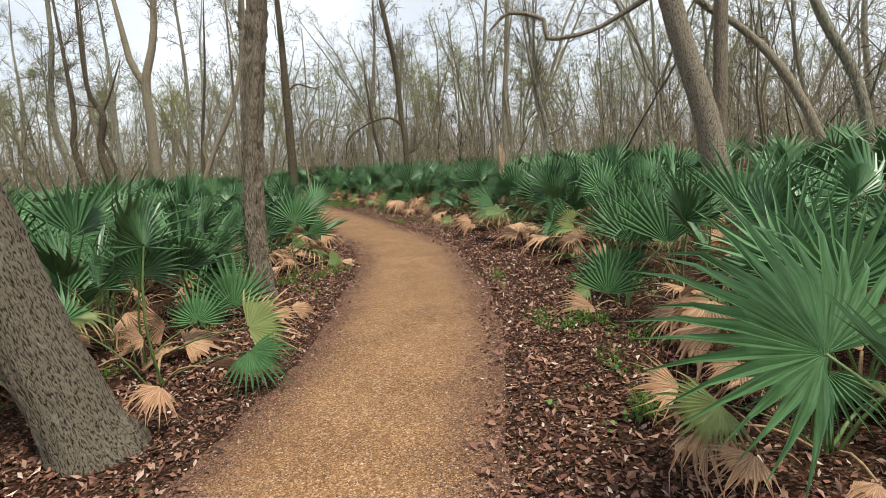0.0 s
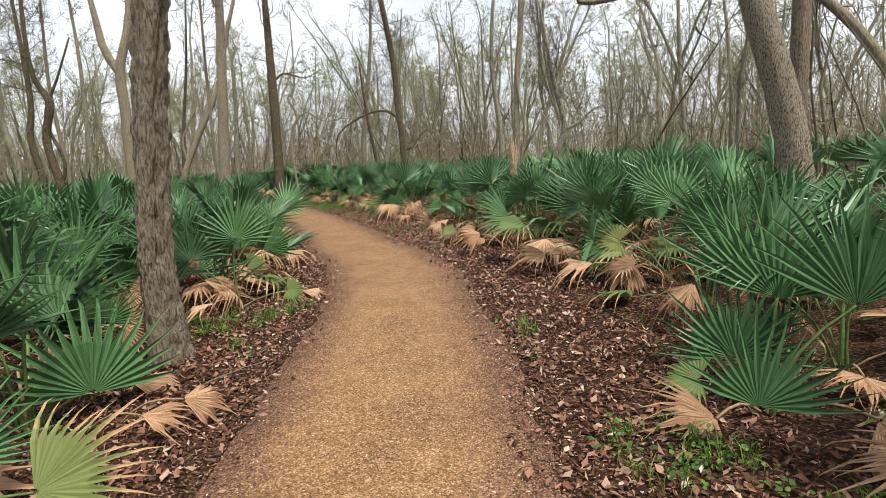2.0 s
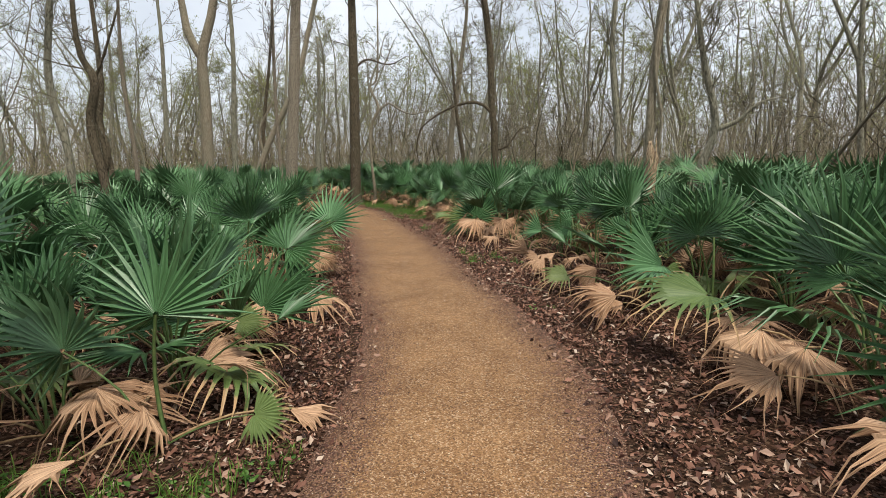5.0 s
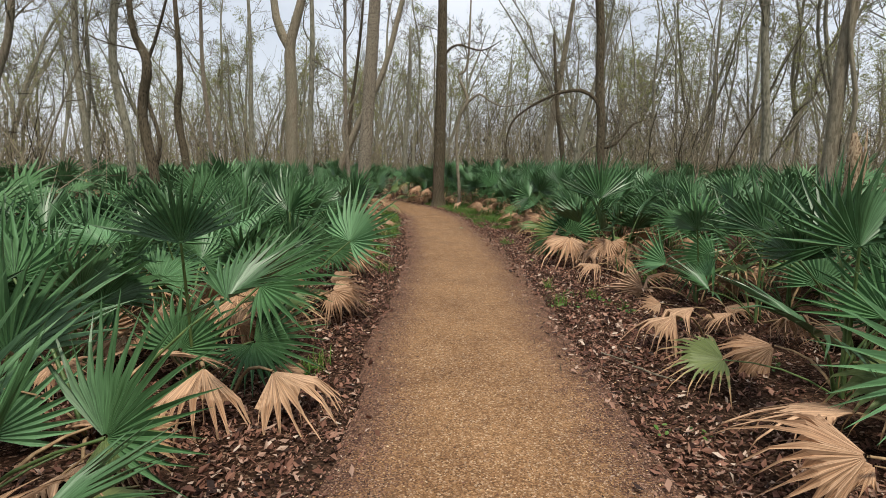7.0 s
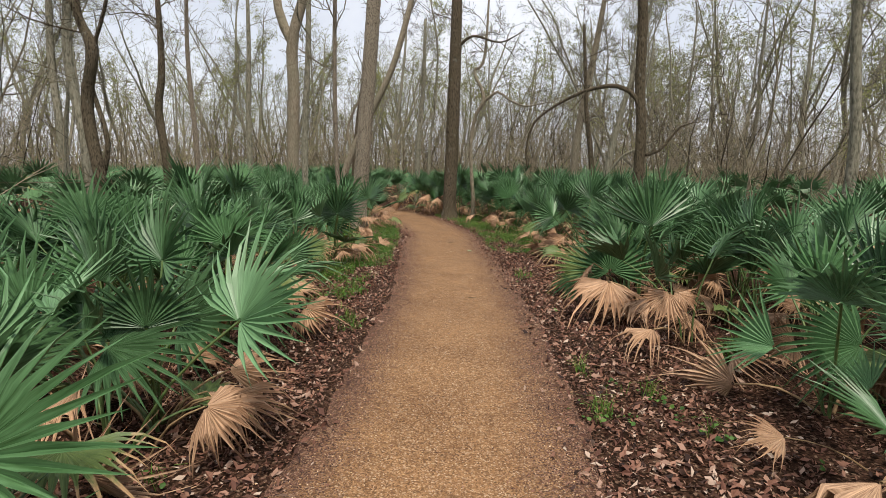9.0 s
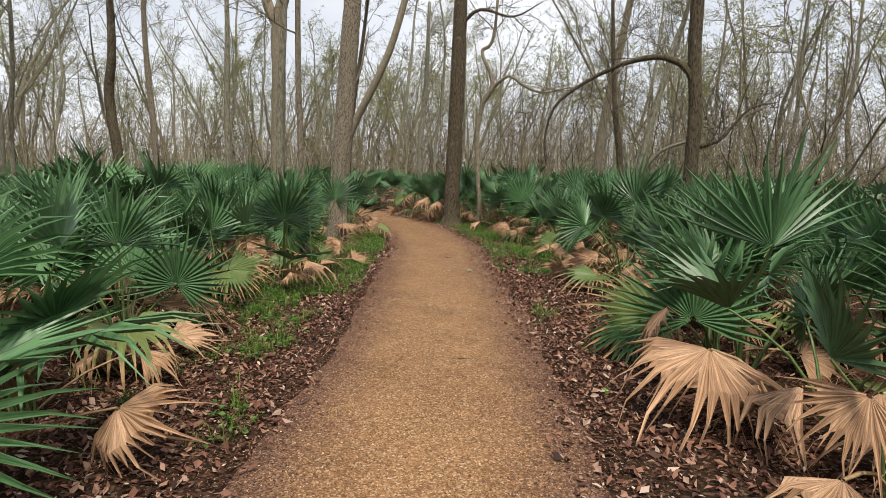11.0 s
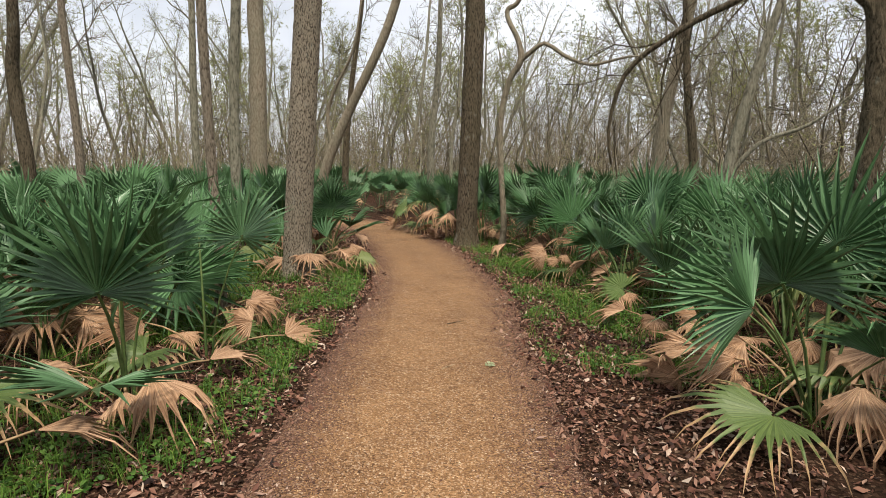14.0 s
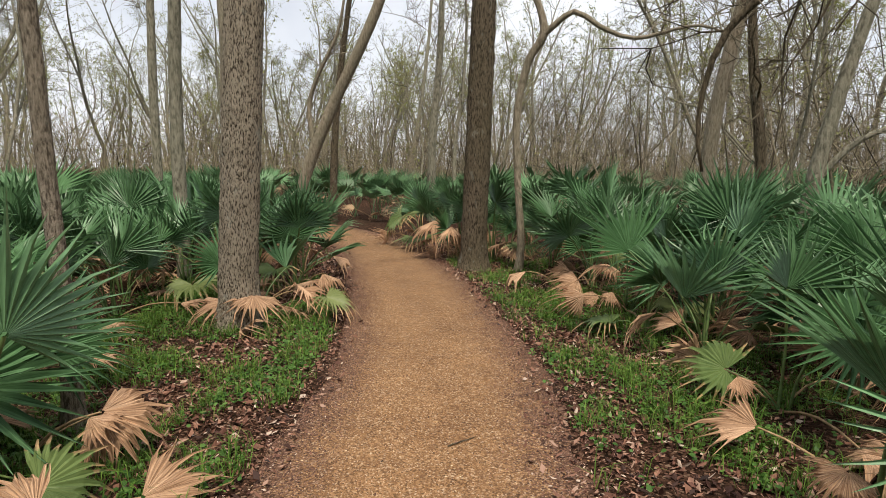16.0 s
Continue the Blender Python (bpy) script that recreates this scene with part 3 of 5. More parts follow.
mid_tree(-18.3, 21.0, [(0, 0, -0.1, 0.12), (0.2, 0, 2.5, 0.11), (0.1, 0, 5, 0.1), (0.6, 0, 9, 0.05)], BARK_FAR, 210, "slender bare tree in the wood")
mid_tree(1.7, 22.0, [(0, 0, -0.1, 0.1), (0.1, 0, 2, 0.09), (-0.1, 0, 5, 0.07), (0.3, 0, 9, 0.03)], BARK_FAR, 211, "tan bare tree in the wood")
mid_tree(3.1, 17.8, [(0, 0, -0.1, 0.09), (-0.15, 0, 1.2, 0.09), (0.1, 0, 2.2, 0.08), (-0.2, 0, 3.6, 0.06), (-0.5, 0, 5.5, 0.03)], BARK_FAR, 212, "dark tangled tree with crooked limbs", auto=16, auto_len=2.0,
         limbs=[[(0.1, 0, 2.1, 0.06), (0.5, 0, 2.25, 0.045), (0.9, 0, 2.6, 0.03), (1.3, 0, 2.7, 0.012)]])
mid_tree(-14.4, 22.6, [(0, 0, -0.1, 0.08), (0.05, 0, 2, 0.075), (-0.1, 0, 5, 0.06), (0.2, 0, 9, 0.03)], BARK_BROWN, 213, "slender brown tree in the wood")
mid_tree(-16.2, 26.8, [(0, 0, -0.1, 0.1), (0.0, 0, 3, 0.1), (0.2, 0, 7, 0.07), (0.1, 0, 11, 0.03)], BARK_FAR, 214, "slender bare tree in the wood")
mid_tree(-14.0, 30.6, [(0, 0, -0.1, 0.11), (0.1, 0, 2, 0.1), (0.35, 0, 4, 0.085), (0.9, 0, 7, 0.06), (1.4, 0, 11, 0.03)], BARK_DARK, 215, "dark slender tree beyond the bend")
mid_tree(-3.4, 28.2, [(0, 0, -0.1, 0.09), (-0.2, 0, 2, 0.085), (-0.4, 0, 3.4, 0.07), (-0.6, 0, 6, 0.04)], BARK_DARK, 216, "dark slim bare tree in the wood")
mid_tree(-3.1, 27.2, [(0, 0, -0.1, 0.11), (0.15, 0, 1.6, 0.1), (0.45, 0, 3.2, 0.08), (1.0, 0, 5.5, 0.05), (1.3, 0, 8, 0.02)], BARK_FAR, 217, "leaning olive-barked tree in the wood",
         limbs=[[(0.12, 0, 1.4, 0.05), (0.6, 0, 2.0, 0.04), (1.3, 0, 2.3, 0.03), (2.0, 0, 2.9, 0.015)]])
mid_tree(-12.1, 33.0, [(0, 0, -0.1, 0.13), (0.05, 0, 2.5, 0.12), (0.3, 0, 5, 0.1), (0.4, 0, 8, 0.06)], BARK_FAR, 218, "tan-barked tree beyond the bend")


def build_stump():
    t = thing("broken_stump", (1.36, 14.75, rise(1.36, 14.75)), "tall broken tree stump with bare splintered orange wood", "tree stump", lean=(0, 5))
    g = Geo()
    s = smooth_line([(0, 0, -0.1, 0.1), (0, 0, 0.7, 0.085), (-0.03, 0, 1.25, 0.08), (-0.07, 0, 1.6, 0.06), (-0.1, 0.02, 1.8, 0.02)], 0.05)
    g.tube([Vector(q[:3]) for q in s], [q[3] for q in s], 30, 0.22)
    part("trunk", g.mesh("trunk", BARK_WOOD), t)
    for a in range(5):
        k = Geo()
        o = Vector((0.06 * math.cos(a * 1.3) - 0.03, 0.06 * math.sin(a * 1.3), 1.3))
        k.tube([o, o + Vector((0.01, 0, 0.25)), o + Vector((-0.02, 0.01, 0.36 + 0.05 * a))], [0.03, 0.02, 0.002], 5)
        part("splinter", k.mesh("splinter", BARK_WOOD), t)


build_stump()


# ---- palmettos ----
def blade_mesh(seed, n, span, fused, fold, droop, ragged, mat, stations=(0.03, 0.28, 0.5, 0.76, 1.0), cup=0.22, stalk=0.0, slim=0.74):
    """A fan-shaped blade of unit radius: hub at the origin, middle segment along y, upper face to z. Its segments are one
    pleated sheet near the hub and hang apart further out. stalk: length of a stalk that belongs to the mesh."""
    rng, g = random.Random(seed), Geo()
    arch, joined, half = rng.uniform(0.7, 1.2), [s for s in stations if s <= fused], span / n * 0.5

    def place(a, r, bend, s, lean):
        fall = bend * max(0.0, s - 0.25) ** 2 * r
        r -= 0.35 * bend * fall
        return Vector((math.sin(a) * r, math.cos(a) * r, cup * abs(math.sin(lean * 0.6)) * r - fall + 0.05 * math.sin(s * 2.6)))

    seams = []
    for i in range(n + 1):
        th = span * (i / n - 0.5)
        seams.append(len(g.v))
        for s in joined:
            ln = 0.74 + 0.26 * math.cos(th * 0.75)
            g.v.append(place(th, s * ln, droop * arch, s, th))
            g.uv.append((i / n, s))
    for i in range(n):
        th = span * ((i + 0.5) / n - 0.5)
        ln = (0.74 + 0.26 * math.cos(th * 0.75)) * rng.uniform(0.88, 1.05) * (1 - 0.5 * ragged * rng.random() ** 2)
        bend = droop * arch * rng.uniform(0.5, 1.5) + (rng.random() ** 3) * (0.15 + ragged) * 0.9
        swing, twist = rng.gauss(0, 0.05 + 0.3 * ragged ** 1.5), rng.gauss(0, 0.5 + 1.5 * ragged)
        rib = len(g.v)
        for s in stations:
            wide = s * ln * half
            q = place(th + swing * max(0, s - fused) ** 1.5, s * ln, bend if s > fused else droop * arch, s, th)
            q.z -= fold * wide * (1 if s <= fused else max(0.0, 1 - (s - fused) / (1 - fused)))
            g.v.append(q)
            g.uv.append(((i + 0.5) / n, s))
        for k in range(len(joined) - 1):
            for seam in (seams[i], seams[i + 1]):
                f = (seam + k, rib + k, rib + k + 1, seam + k + 1)
                g.f.append(f if seam == seams[i] else f[::-1])
        m = len(joined)
        left, right = seams[i] + m - 1, seams[i + 1] + m - 1
        for k in range(m, len(stations)):
            s = stations[k]
            c = Vector(g.v[rib + k])
            if k < len(stations) - 1:
                u = (s - fused) / (1 - fused)
                wide = fused * ln * half * slim * (1 - u ** 1.8) * (1 - 0.35 * ragged)
                side = Vector((math.cos(th), -math.sin(th), twist * u)).normalized() * wide
                lift = Vector((0, 0, fold * wide * 0.8))
                nl, nr = len(g.v), len(g.v) + 1
                g.v += [c - side + lift, c + side + lift]
                g.uv += [((i + 0.1) / n, s), ((i + 0.9) / n, s)]
                g.f += [(left, rib + k - 1, rib + k, nl), (rib + k - 1, right, nr, rib + k)]
                left, right = nl, nr
            else:
                g.f += [(left, rib + k - 1, rib + k), (rib + k - 1, right, rib + k)]
    if stalk:
        d = Vector((0, math.cos(radians(18)), math.sin(radians(18))))
        k = len(g.v)
        for e in (0.0, stalk):
            for q in ((-0.012, 0), (0.012, 0), (0, 0.018)):
                g.v.append(d * -e + Vector((q[0], 0, q[1])))
                g.uv.append((0.5, 0.0))
        g.f += [(k, k + 1, k + 4, k + 3), (k + 1, k + 2, k + 5, k + 4), (k + 2, k, k + 3, k + 5)]
    return g.mesh("frond", mat, False)


BLADES = {
    "g": [blade_mesh(20 + i, (18, 20, 22, 24, 17, 26, 21, 15, 19, 22)[i], radians((160, 190, 215, 240, 165, 265, 205, 140, 180, 225)[i]), 0.4, 1.25, (0.03, 0.14, 0.07, 0.3, 0.05, 0.18, 0.5, 0.08, 0.75, 0.04)[i], 0.2, FROND_GREEN, (0.03, 0.2, 0.4, 0.72, 1.0), cup=(0.22, 0.3, 0.15, 0.1, 0.7, 0.2, 0.1, 0.95, 0.05, 0.4)[i]) for i in range(10)],
    "y": [blade_mesh(40 + i, 20, radians(170 + 28 * i), 0.42, 0.7, 0.4 + 0.25 * i, 0.3, FROND_HALF, (0.03, 0.2, 0.42, 0.62, 0.84, 1.0)) for i in range(4)],
    "d": [blade_mesh(50 + i, (17, 20, 14, 21, 17, 15, 12, 14)[i], radians((130, 175, 100, 190, 145, 120, 80, 110)[i]), 0.36, 1.3, (0.35, 0.8, 0.5, 1.4, 0.25, 1.1, 0.6, 1.7)[i], 0.85, FROND_DEAD, (0.03, 0.18, 0.36, 0.6, 0.82, 1.0), cup=(0.1, -0.3, 0.25, -0.5, -0.1, -0.75, 0.3, -0.9)[i]) for i in range(8)],
    "G": [blade_mesh(60 + i, 13, radians(140 + 22 * i), 0.4, 1.2, 0.03 + 0.08 * i, 0.15, FROND_THICKET, (0.05, 0.4, 0.75, 1.0), stalk=1.55) for i in range(5)],
    "D": [blade_mesh(70 + i, 16, radians(150 + 30 * i), 0.36, 0.6, 0.8, 0.4, FROND_THICKET_DEAD, (0.05, 0.34, 0.7, 1.0), stalk=1.0) for i in range(2)],
}


def stalk_mesh(mat, sides):
    g = Geo()
    pts = [Vector((0, 0.06 * math.sin(math.pi * i / 4), i / 4)) for i in range(5)]
    g.tube(pts, taper(1.15, 0.75, 5), sides, cap=False)
    for i, q in enumerate(g.v):
        c = pts[i // sides]
        g.v[i] = Vector(((q.x - c.x) * 0.011 + c.x, (q.y - c.y) * 0.008 + c.y, c.z))
    return g.mesh("stalk", mat)


STALK = {"g": stalk_mesh(PET_GREEN, 4), "d": stalk_mesh(PET_DEAD, 4)}
STALK["y"] = STALK["g"]


def frond(rng, plant, base, hub, size, kind, elev, az, roll=0.0):
    """A blade at hub on a stalk from base; elev and az give the way of its middle segment, in degrees."""
    e, a = radians(elev), radians(az)
    axis = Vector((math.cos(e) * math.cos(a), math.cos(e) * math.sin(a), math.sin(e)))
    up = Vector((-math.sin(e) * math.cos(a), -math.sin(e) * math.sin(a), math.cos(e)))
    up = (Matrix.Rotation(radians(roll), 3, axis) @ up).normalized()
    side = axis.cross(up)
    f = new("frond", rng.choice(BLADES[kind]))
    m = Matrix.Translation(hub - plant.location) @ Matrix((side, axis, up)).transposed().to_4x4() @ Matrix.Scale(size, 4)
    f.parent, f.matrix_basis = plant, m
    if kind in "GD":
        return f
    s = new("stalk", STALK[kind])
    way = hub - base
    r = way.to_track_quat("Z", "Y").to_matrix().to_4x4()
    t = size / 0.55
    world_m = Matrix.Translation(base - plant.location) @ r @ Matrix.Diagonal((t, t, way.length, 1))
    s.parent, s.matrix_basis = f, m.inverted() @ world_m
    return f


def fill(rng, plant, x, y, green, dead, low, tall=1.0, size=0.55):
    """Fronds all round a plant's heart."""
    g_kind, d_kind = ("G", "D") if low else ("g", "d")
    start = rng.uniform(0, 360)
    for i in range(green + dead):
        az = start + i * 137.5 + rng.gauss(0, 14)
        is_dead = i >= green
        if is_dead:
            pe, ln = rng.uniform(4, 46), rng.uniform(0.3, 0.75)
        else:
            pe, ln = rng.uniform(44, 88), rng.uniform(0.6, 1.02) * tall
        sz = size * rng.uniform(0.8, 1.12)
        if low:
            ln = sz * (1.0 if is_dead else 1.55)
        a = radians(az)
        base = Vector((x + 0.05 * math.cos(a), y + 0.05 * math.sin(a), 0.0))
        hub = base + Vector((math.cos(radians(pe)) * math.cos(a), math.cos(radians(pe)) * math.sin(a), math.sin(radians(pe)))) * ln
        if is_dead:
            el = -math.degrees(math.asin(min(0.96, max(0.0, hub.z - 0.04) / sz))) * rng.uniform(0.55, 1.0)
            az += rng.gauss(0, 28)
            kind = d_kind if low or rng.random() < 0.85 else "y"
            el = max(el, -8) if kind == "y" else el
        else:
            el, kind = pe - (18 if low else rng.uniform(-14, 22)), g_kind
        frond(rng, plant, base, hub, sz, kind, el, az, rng.gauss(0, 12 if low or kind == "y" else 42 if is_dead else 38))


GREEN_LABEL = "blue-green dwarf palmetto with fan fronds and dry skirts"
SPOTS = []
_prng = random.Random(77)


def palmetto(x, y, fronds=(), green=5, dead=2, tall=1.05, label=GREEN_LABEL):
    """A palmetto whose outer fronds (hub x, y, z, size, kind, and elev, az, roll where they differ) are known."""
    p = thing("palmetto", (x, y, 0.0), label, "palmetto", "palmettos by the path")
    SPOTS.append((x, y))
    for q in fronds:
        hx, hy, hz, sz, kind = q[:5]
        sz *= 1.6 if kind == "d" else 1.26
        hub = Vector((hx, hy, max(0.08, hz)))
        az = math.degrees(math.atan2(hy - y, hx - x)) if len(q) < 7 else q[6]
        if len(q) > 5 and q[5] is not None:
            el = q[5]
        elif kind == "g":
            el = math.degrees(math.atan2(hub.z, math.hypot(hx - x, hy - y))) - 12
        else:
            el = -math.degrees(math.asin(min(0.9, max(0, hub.z - 0.03) / sz))) * 0.8
        foot = Vector((x + _prng.gauss(0, 0.03), y + _prng.gauss(0, 0.03), 0.0))
        if kind == "d" and (foot - hub).length > 0.5:
            foot = hub + (foot - hub).normalized() * 0.42
            foot.z = 0.02
        frond(_prng, p, foot, hub, sz, kind, el, az, q[7] if len(q) > 7 else _prng.gauss(0, 10))
    fill(_prng, p, x, y, green, dead + 2, False, tall, 0.64)
    return p


# left of the path
palmetto(-2.6, 5.45, [(-2.5, 5.1, 0.66, 0.55, "g", 62), (-2.87, 5.93, 0.55, 0.65, "g", 62, 51, 51), (-2.26, 5.6, 0.15, 0.64, "g", 75, 114, 14), (-1.58, 5.42, 0.16, 0.32, "d", -6, 28, 33), (-1.74, 5.25, 0.15, 0.28, "d", -19, 6, 27)], green=3, dead=1)
palmetto(-2.55, 4.35, [(-1.58, 4.28, 0.3, 0.42, "y", 11, 22, 46), (-2.34, 4.09, 0.32, 0.22, "d", 18, -122, -40), (-2.13, 4.56, 0.3, 0.35, "g", 71, 93, 19)], green=2, dead=1, tall=0.8)
palmetto(-3.9, 6.6, [(-3.2, 6.3, 0.85, 0.6, "g", 60), (-3.86, 6.49, 0.75, 0.51, "g", 71, 154, -26), (-3.8, 5.86, 0.4, 0.3, "y", -59, -89, -25)], green=3, dead=1)
palmetto(-3.2, 6.5, [(-2.63, 6.37, 0.4, 0.3, "g", 70, 110, 15)], green=3, dead=1)
palmetto(-2.75, 8.85, [(-2.32, 9.0, 0.5, 0.45, "g", 60), (-2.7, 8.45, 0.55, 0.45, "g", 55), (-2.75, 8.2, 0.3, 0.4, "d"), (-2.0, 8.95, 0.5, 0.4, "g", 25), (-2.3, 8.6, 0.3, 0.4, "d", -10, 20)], green=3, dead=1)
palmetto(-3.1, 9.3, [(-2.75, 9.05, 0.45, 0.7, "g", 62), (-2.85, 8.7, 0.32, 0.5, "g", 10), (-2.3, 8.75, 0.2, 0.55, "y", -6, -30), (-2.43, 9.52, 0.42, 0.5, "g", 54, 37, 53), (-3.56, 9.69, 0.12, 0.53, "g", 69, 123, 17), (-2.85, 9.82, 0.2, 0.32, "y", -3, 27, 39), (-2.82, 9.96, 0.15, 0.25, "d", -22, 5, 25)], green=3, dead=1)
palmetto(-3.4, 10.9, [(-2.55, 10.7, 0.25, 0.5, "d", -10, -15), (-2.9, 10.5, 0.3, 0.55, "d", -12, -60), (-3.41, 10.8, 0.24, 0.47, "g", 63, 79, 39), (-3.0, 11.06, 0.27, 0.46, "g", -7, 20, 43), (-3.02, 11.08, 0.25, 0.32, "g", -32, -50, 3), (-3.99, 10.81, 0.48, 0.28, "g", 31, -137, -50)], green=3, dead=1)
palmetto(-3.66, 12.15, [(-3.16, 12.33, 0.35, 0.32, "d", -7, 12, 37), (-3.73, 12.21, 0.66, 0.47, "g", 43, 141, 4)], green=3, dead=1)
palmetto(-3.80, 12.53, [(-3.7, 11.7, 0.4, 0.5, "d", -35, -80), (-3.9, 12.81, 0.6, 0.56, "g", 19, 37, 50), (-3.72, 12.2, 0.64, 0.5, "g", -10, 23, 37), (-3.54, 12.87, 0.3, 0.34, "d", 10, 39, 36), (-3.35, 12.63, 0.24, 0.3, "d", -33, -17, 14), (-3.37, 12.67, 0.22, 0.38, "d", -14, 23, 31), (-4.18, 12.05, 0.2, 0.22, "d", -42, -35, -4)], green=3, dead=1)
palmetto(-4.7, 14.0, [(-4.36, 13.95, 0.56, 0.55, "g", 15, 10), (-4.5, 13.7, 0.5, 0.5, "g", 60), (-4.02, 13.64, 0.5, 0.45, "g", 6, 41, 46), (-5.31, 14.06, 0.65, 0.45, "g", 67, 157, -14)], green=3, dead=1)
palmetto(-5.1, 14.5, [(-4.5, 14.4, 0.5, 0.7, "g", 20)], green=5)
palmetto(-6.3, 15.9, [(-6.05, 15.65, 0.72, 0.65, "g", 55), (-5.2, 15.2, 0.3, 0.5, "y", -8, -20), (-6.24, 16.28, 0.45, 0.23, "y", -31, 12, 41), (-5.94, 16.84, 0.4, 0.4, "y", -12, 40, 44), (-5.39, 16.01, 0.3, 0.22, "d", -38, 25, 27), (-5.86, 16.18, 0.5, 0.28, "g", -17, 59, 46)], green=3, dead=1)
palmetto(-6.5, 18.3, [(-6.2, 18.0, 0.8, 0.6, "g", 65), (-5.9, 17.75, 0.37, 0.5, "g", 15), (-6.0, 18.15, 0.3, 0.5, "d", -15, 0), (-6.62, 18.44, 0.22, 0.23, "d", -40, -19, 14)], green=3, dead=1)
palmetto(-7.55, 19.35, [(-7.5, 18.6, 0.46, 0.48, "g", 45, -100), (-7.52, 19.58, 0.5, 0.65, "g", 70, 66, 49), (-7.4, 19.4, 0.5, 0.65, "g", 79, 149, -11), (-7.4, 19.42, 0.48, 0.64, "g", 18, 45, 52), (-7.42, 19.4, 0.48, 0.58, "g", 34, -135, -55), (-7.5, 19.9, 0.52, 0.42, "g", 17, 60, 47), (-7.96, 20.09, 0.55, 0.43, "g", 70, 154, -3), (-7.72, 19.54, 0.45, 0.44, "g", 70, 120, 28), (-7.72, 19.54, 0.45, 0.27, "g", 16, 67, 46), (-6.92, 19.8, 0.3, 0.39, "d", -14, 35, 33), (-6.87, 19.71, 0.32, 0.22, "d", -16, 9, 23), (-6.72, 19.39, 0.15, 0.33, "y", -13, 50, 39), (-6.86, 19.04, 0.2, 0.22, "d", -34, -29, -3)], green=3, dead=1)
palmetto(-8.6, 19.2, [(-8.2, 19.0, 0.45, 0.55, "g", 40), (-8.0, 18.6, 0.3, 0.5, "d")], green=3, dead=1)
palmetto(-7.0, 17.6, [(-6.5, 17.5, 0.32, 0.5, "y", -6, -15), (-6.85, 17.9, 0.26, 0.38, "d", -10, 40), (-6.4, 17.1, 0.25, 0.42, "y", -8, -30), (-7.5, 18.03, 0.55, 0.22, "g", 61, 161, -11)], green=2, dead=1, tall=0.75)
palmetto(-8.45, 22.35, [(-8.1, 22.0, 0.35, 0.4, "d"), (-8.05, 22.5, 0.3, 0.4, "d"), (-7.7, 22.6, 0.25, 0.4, "y")], green=2, dead=4, tall=0.8, label="half-dead palmetto with rusty dry fronds by a trunk")
palmetto(-9.05, 23.6, [(-8.75, 23.4, 0.85, 0.55, "g", 70), (-8.5, 23.7, 0.45, 0.45, "g", 25), (-8.4, 23.4, 0.3, 0.4, "d")], green=4)
palmetto(-9.7, 24.5, [(-9.1, 24.3, 0.45, 0.5, "g", 20)], green=5)
# beyond the bend
palmetto(-8.3, 27.2, [(-8.5, 26.6, 0.7, 0.6, "d", -30, -100), (-9.0, 27.2, 0.75, 0.65, "y", -5, 190), (-8.2, 26.6, 0.6, 0.5, "d", -25, -80), (-8.3, 26.8, 0.95, 0.55, "g", 60)], green=5, dead=3)
palmetto(-9.6, 28.0, [(-9.9, 27.7, 0.6, 0.6, "y"), (-9.9, 28.2, 0.6, 0.6, "g", 20)], green=6, dead=3)
palmetto(-7.6, 27.0, [], green=8, dead=2)

# right of the path
palmetto(1.95, 2.55, [(1.92, 2.44, 0.85, 0.41, "g", 59, 116, -44), (1.68, 2.18, 0.58, 0.36, "g", 12, 158, -43), (1.7, 2.23, 0.56, 0.28, "g", -46, -128, -2), (1.37, 2.43, 0.33, 0.31, "y", -26, -168, -30), (1.4, 2.18, 0.22, 0.22, "d", -28, -151, -16), (1.34, 2.81, 0.25, 0.25, "d", -7, 164, -33)], green=2, dead=1)
palmetto(2.5, 3.1, [(2.2, 3.2, 0.6, 0.55, "g", 25, 160), (1.9, 3.5, 0.35, 0.5, "d"), (1.74, 2.98, 0.3, 0.23, "d", -26, -168, -26)], green=3, dead=1)
palmetto(2.55, 5.75, [(2.27, 6.1, 0.8, 0.52, "g", 80)], green=3, dead=1)
palmetto(1.8, 5.25, [(2.15, 5.11, 0.62, 0.61, "g", 73, 87, -14), (1.5, 4.8, 0.25, 0.4, "g", 70, 46, 23), (1.91, 5.69, 0.62, 0.57, "g", 73, 47, 8), (1.47, 5.36, 0.15, 0.26, "y", 3, 153, -38), (1.94, 5.42, 0.4, 0.22, "g", 41, 107, -33), (1.69, 5.4, 0.25, 0.47, "g", 72, 70, -9)], green=1, dead=0, tall=0.6, label="small palmetto with narrow upright blades by the verge")
palmetto(2.35, 7.2, [(1.97, 6.6, 0.4, 0.39, "d", -45, -167, -29), (2.31, 6.71, 0.75, 0.45, "g", 36, 135, -48)], green=3, dead=1)
palmetto(2.5, 8.4, [(1.6, 8.3, 0.25, 0.5, "d", -10, 200), (1.98, 8.02, 0.26, 0.48, "d", -14, 176, -37), (1.98, 8.63, 0.43, 0.38, "y", 16, 161, -49), (2.0, 8.65, 0.42, 0.65, "g", -5, 178, -46)], green=3, dead=1)
palmetto(2.1, 9.8, [(1.75, 9.6, 0.82, 0.65, "g", 78), (1.5, 9.4, 0.3, 0.5, "d"), (1.3, 9.6, 0.35, 0.5, "d"), (1.77, 10.07, 0.7, 0.65, "g", 78, 120, -37)], green=3, dead=1)
palmetto(2.3, 4.2, [(2.0, 3.9, 0.4, 0.4, "d", -30), (2.1, 4.3, 0.7, 0.5, "g", 60)], green=4, dead=2)
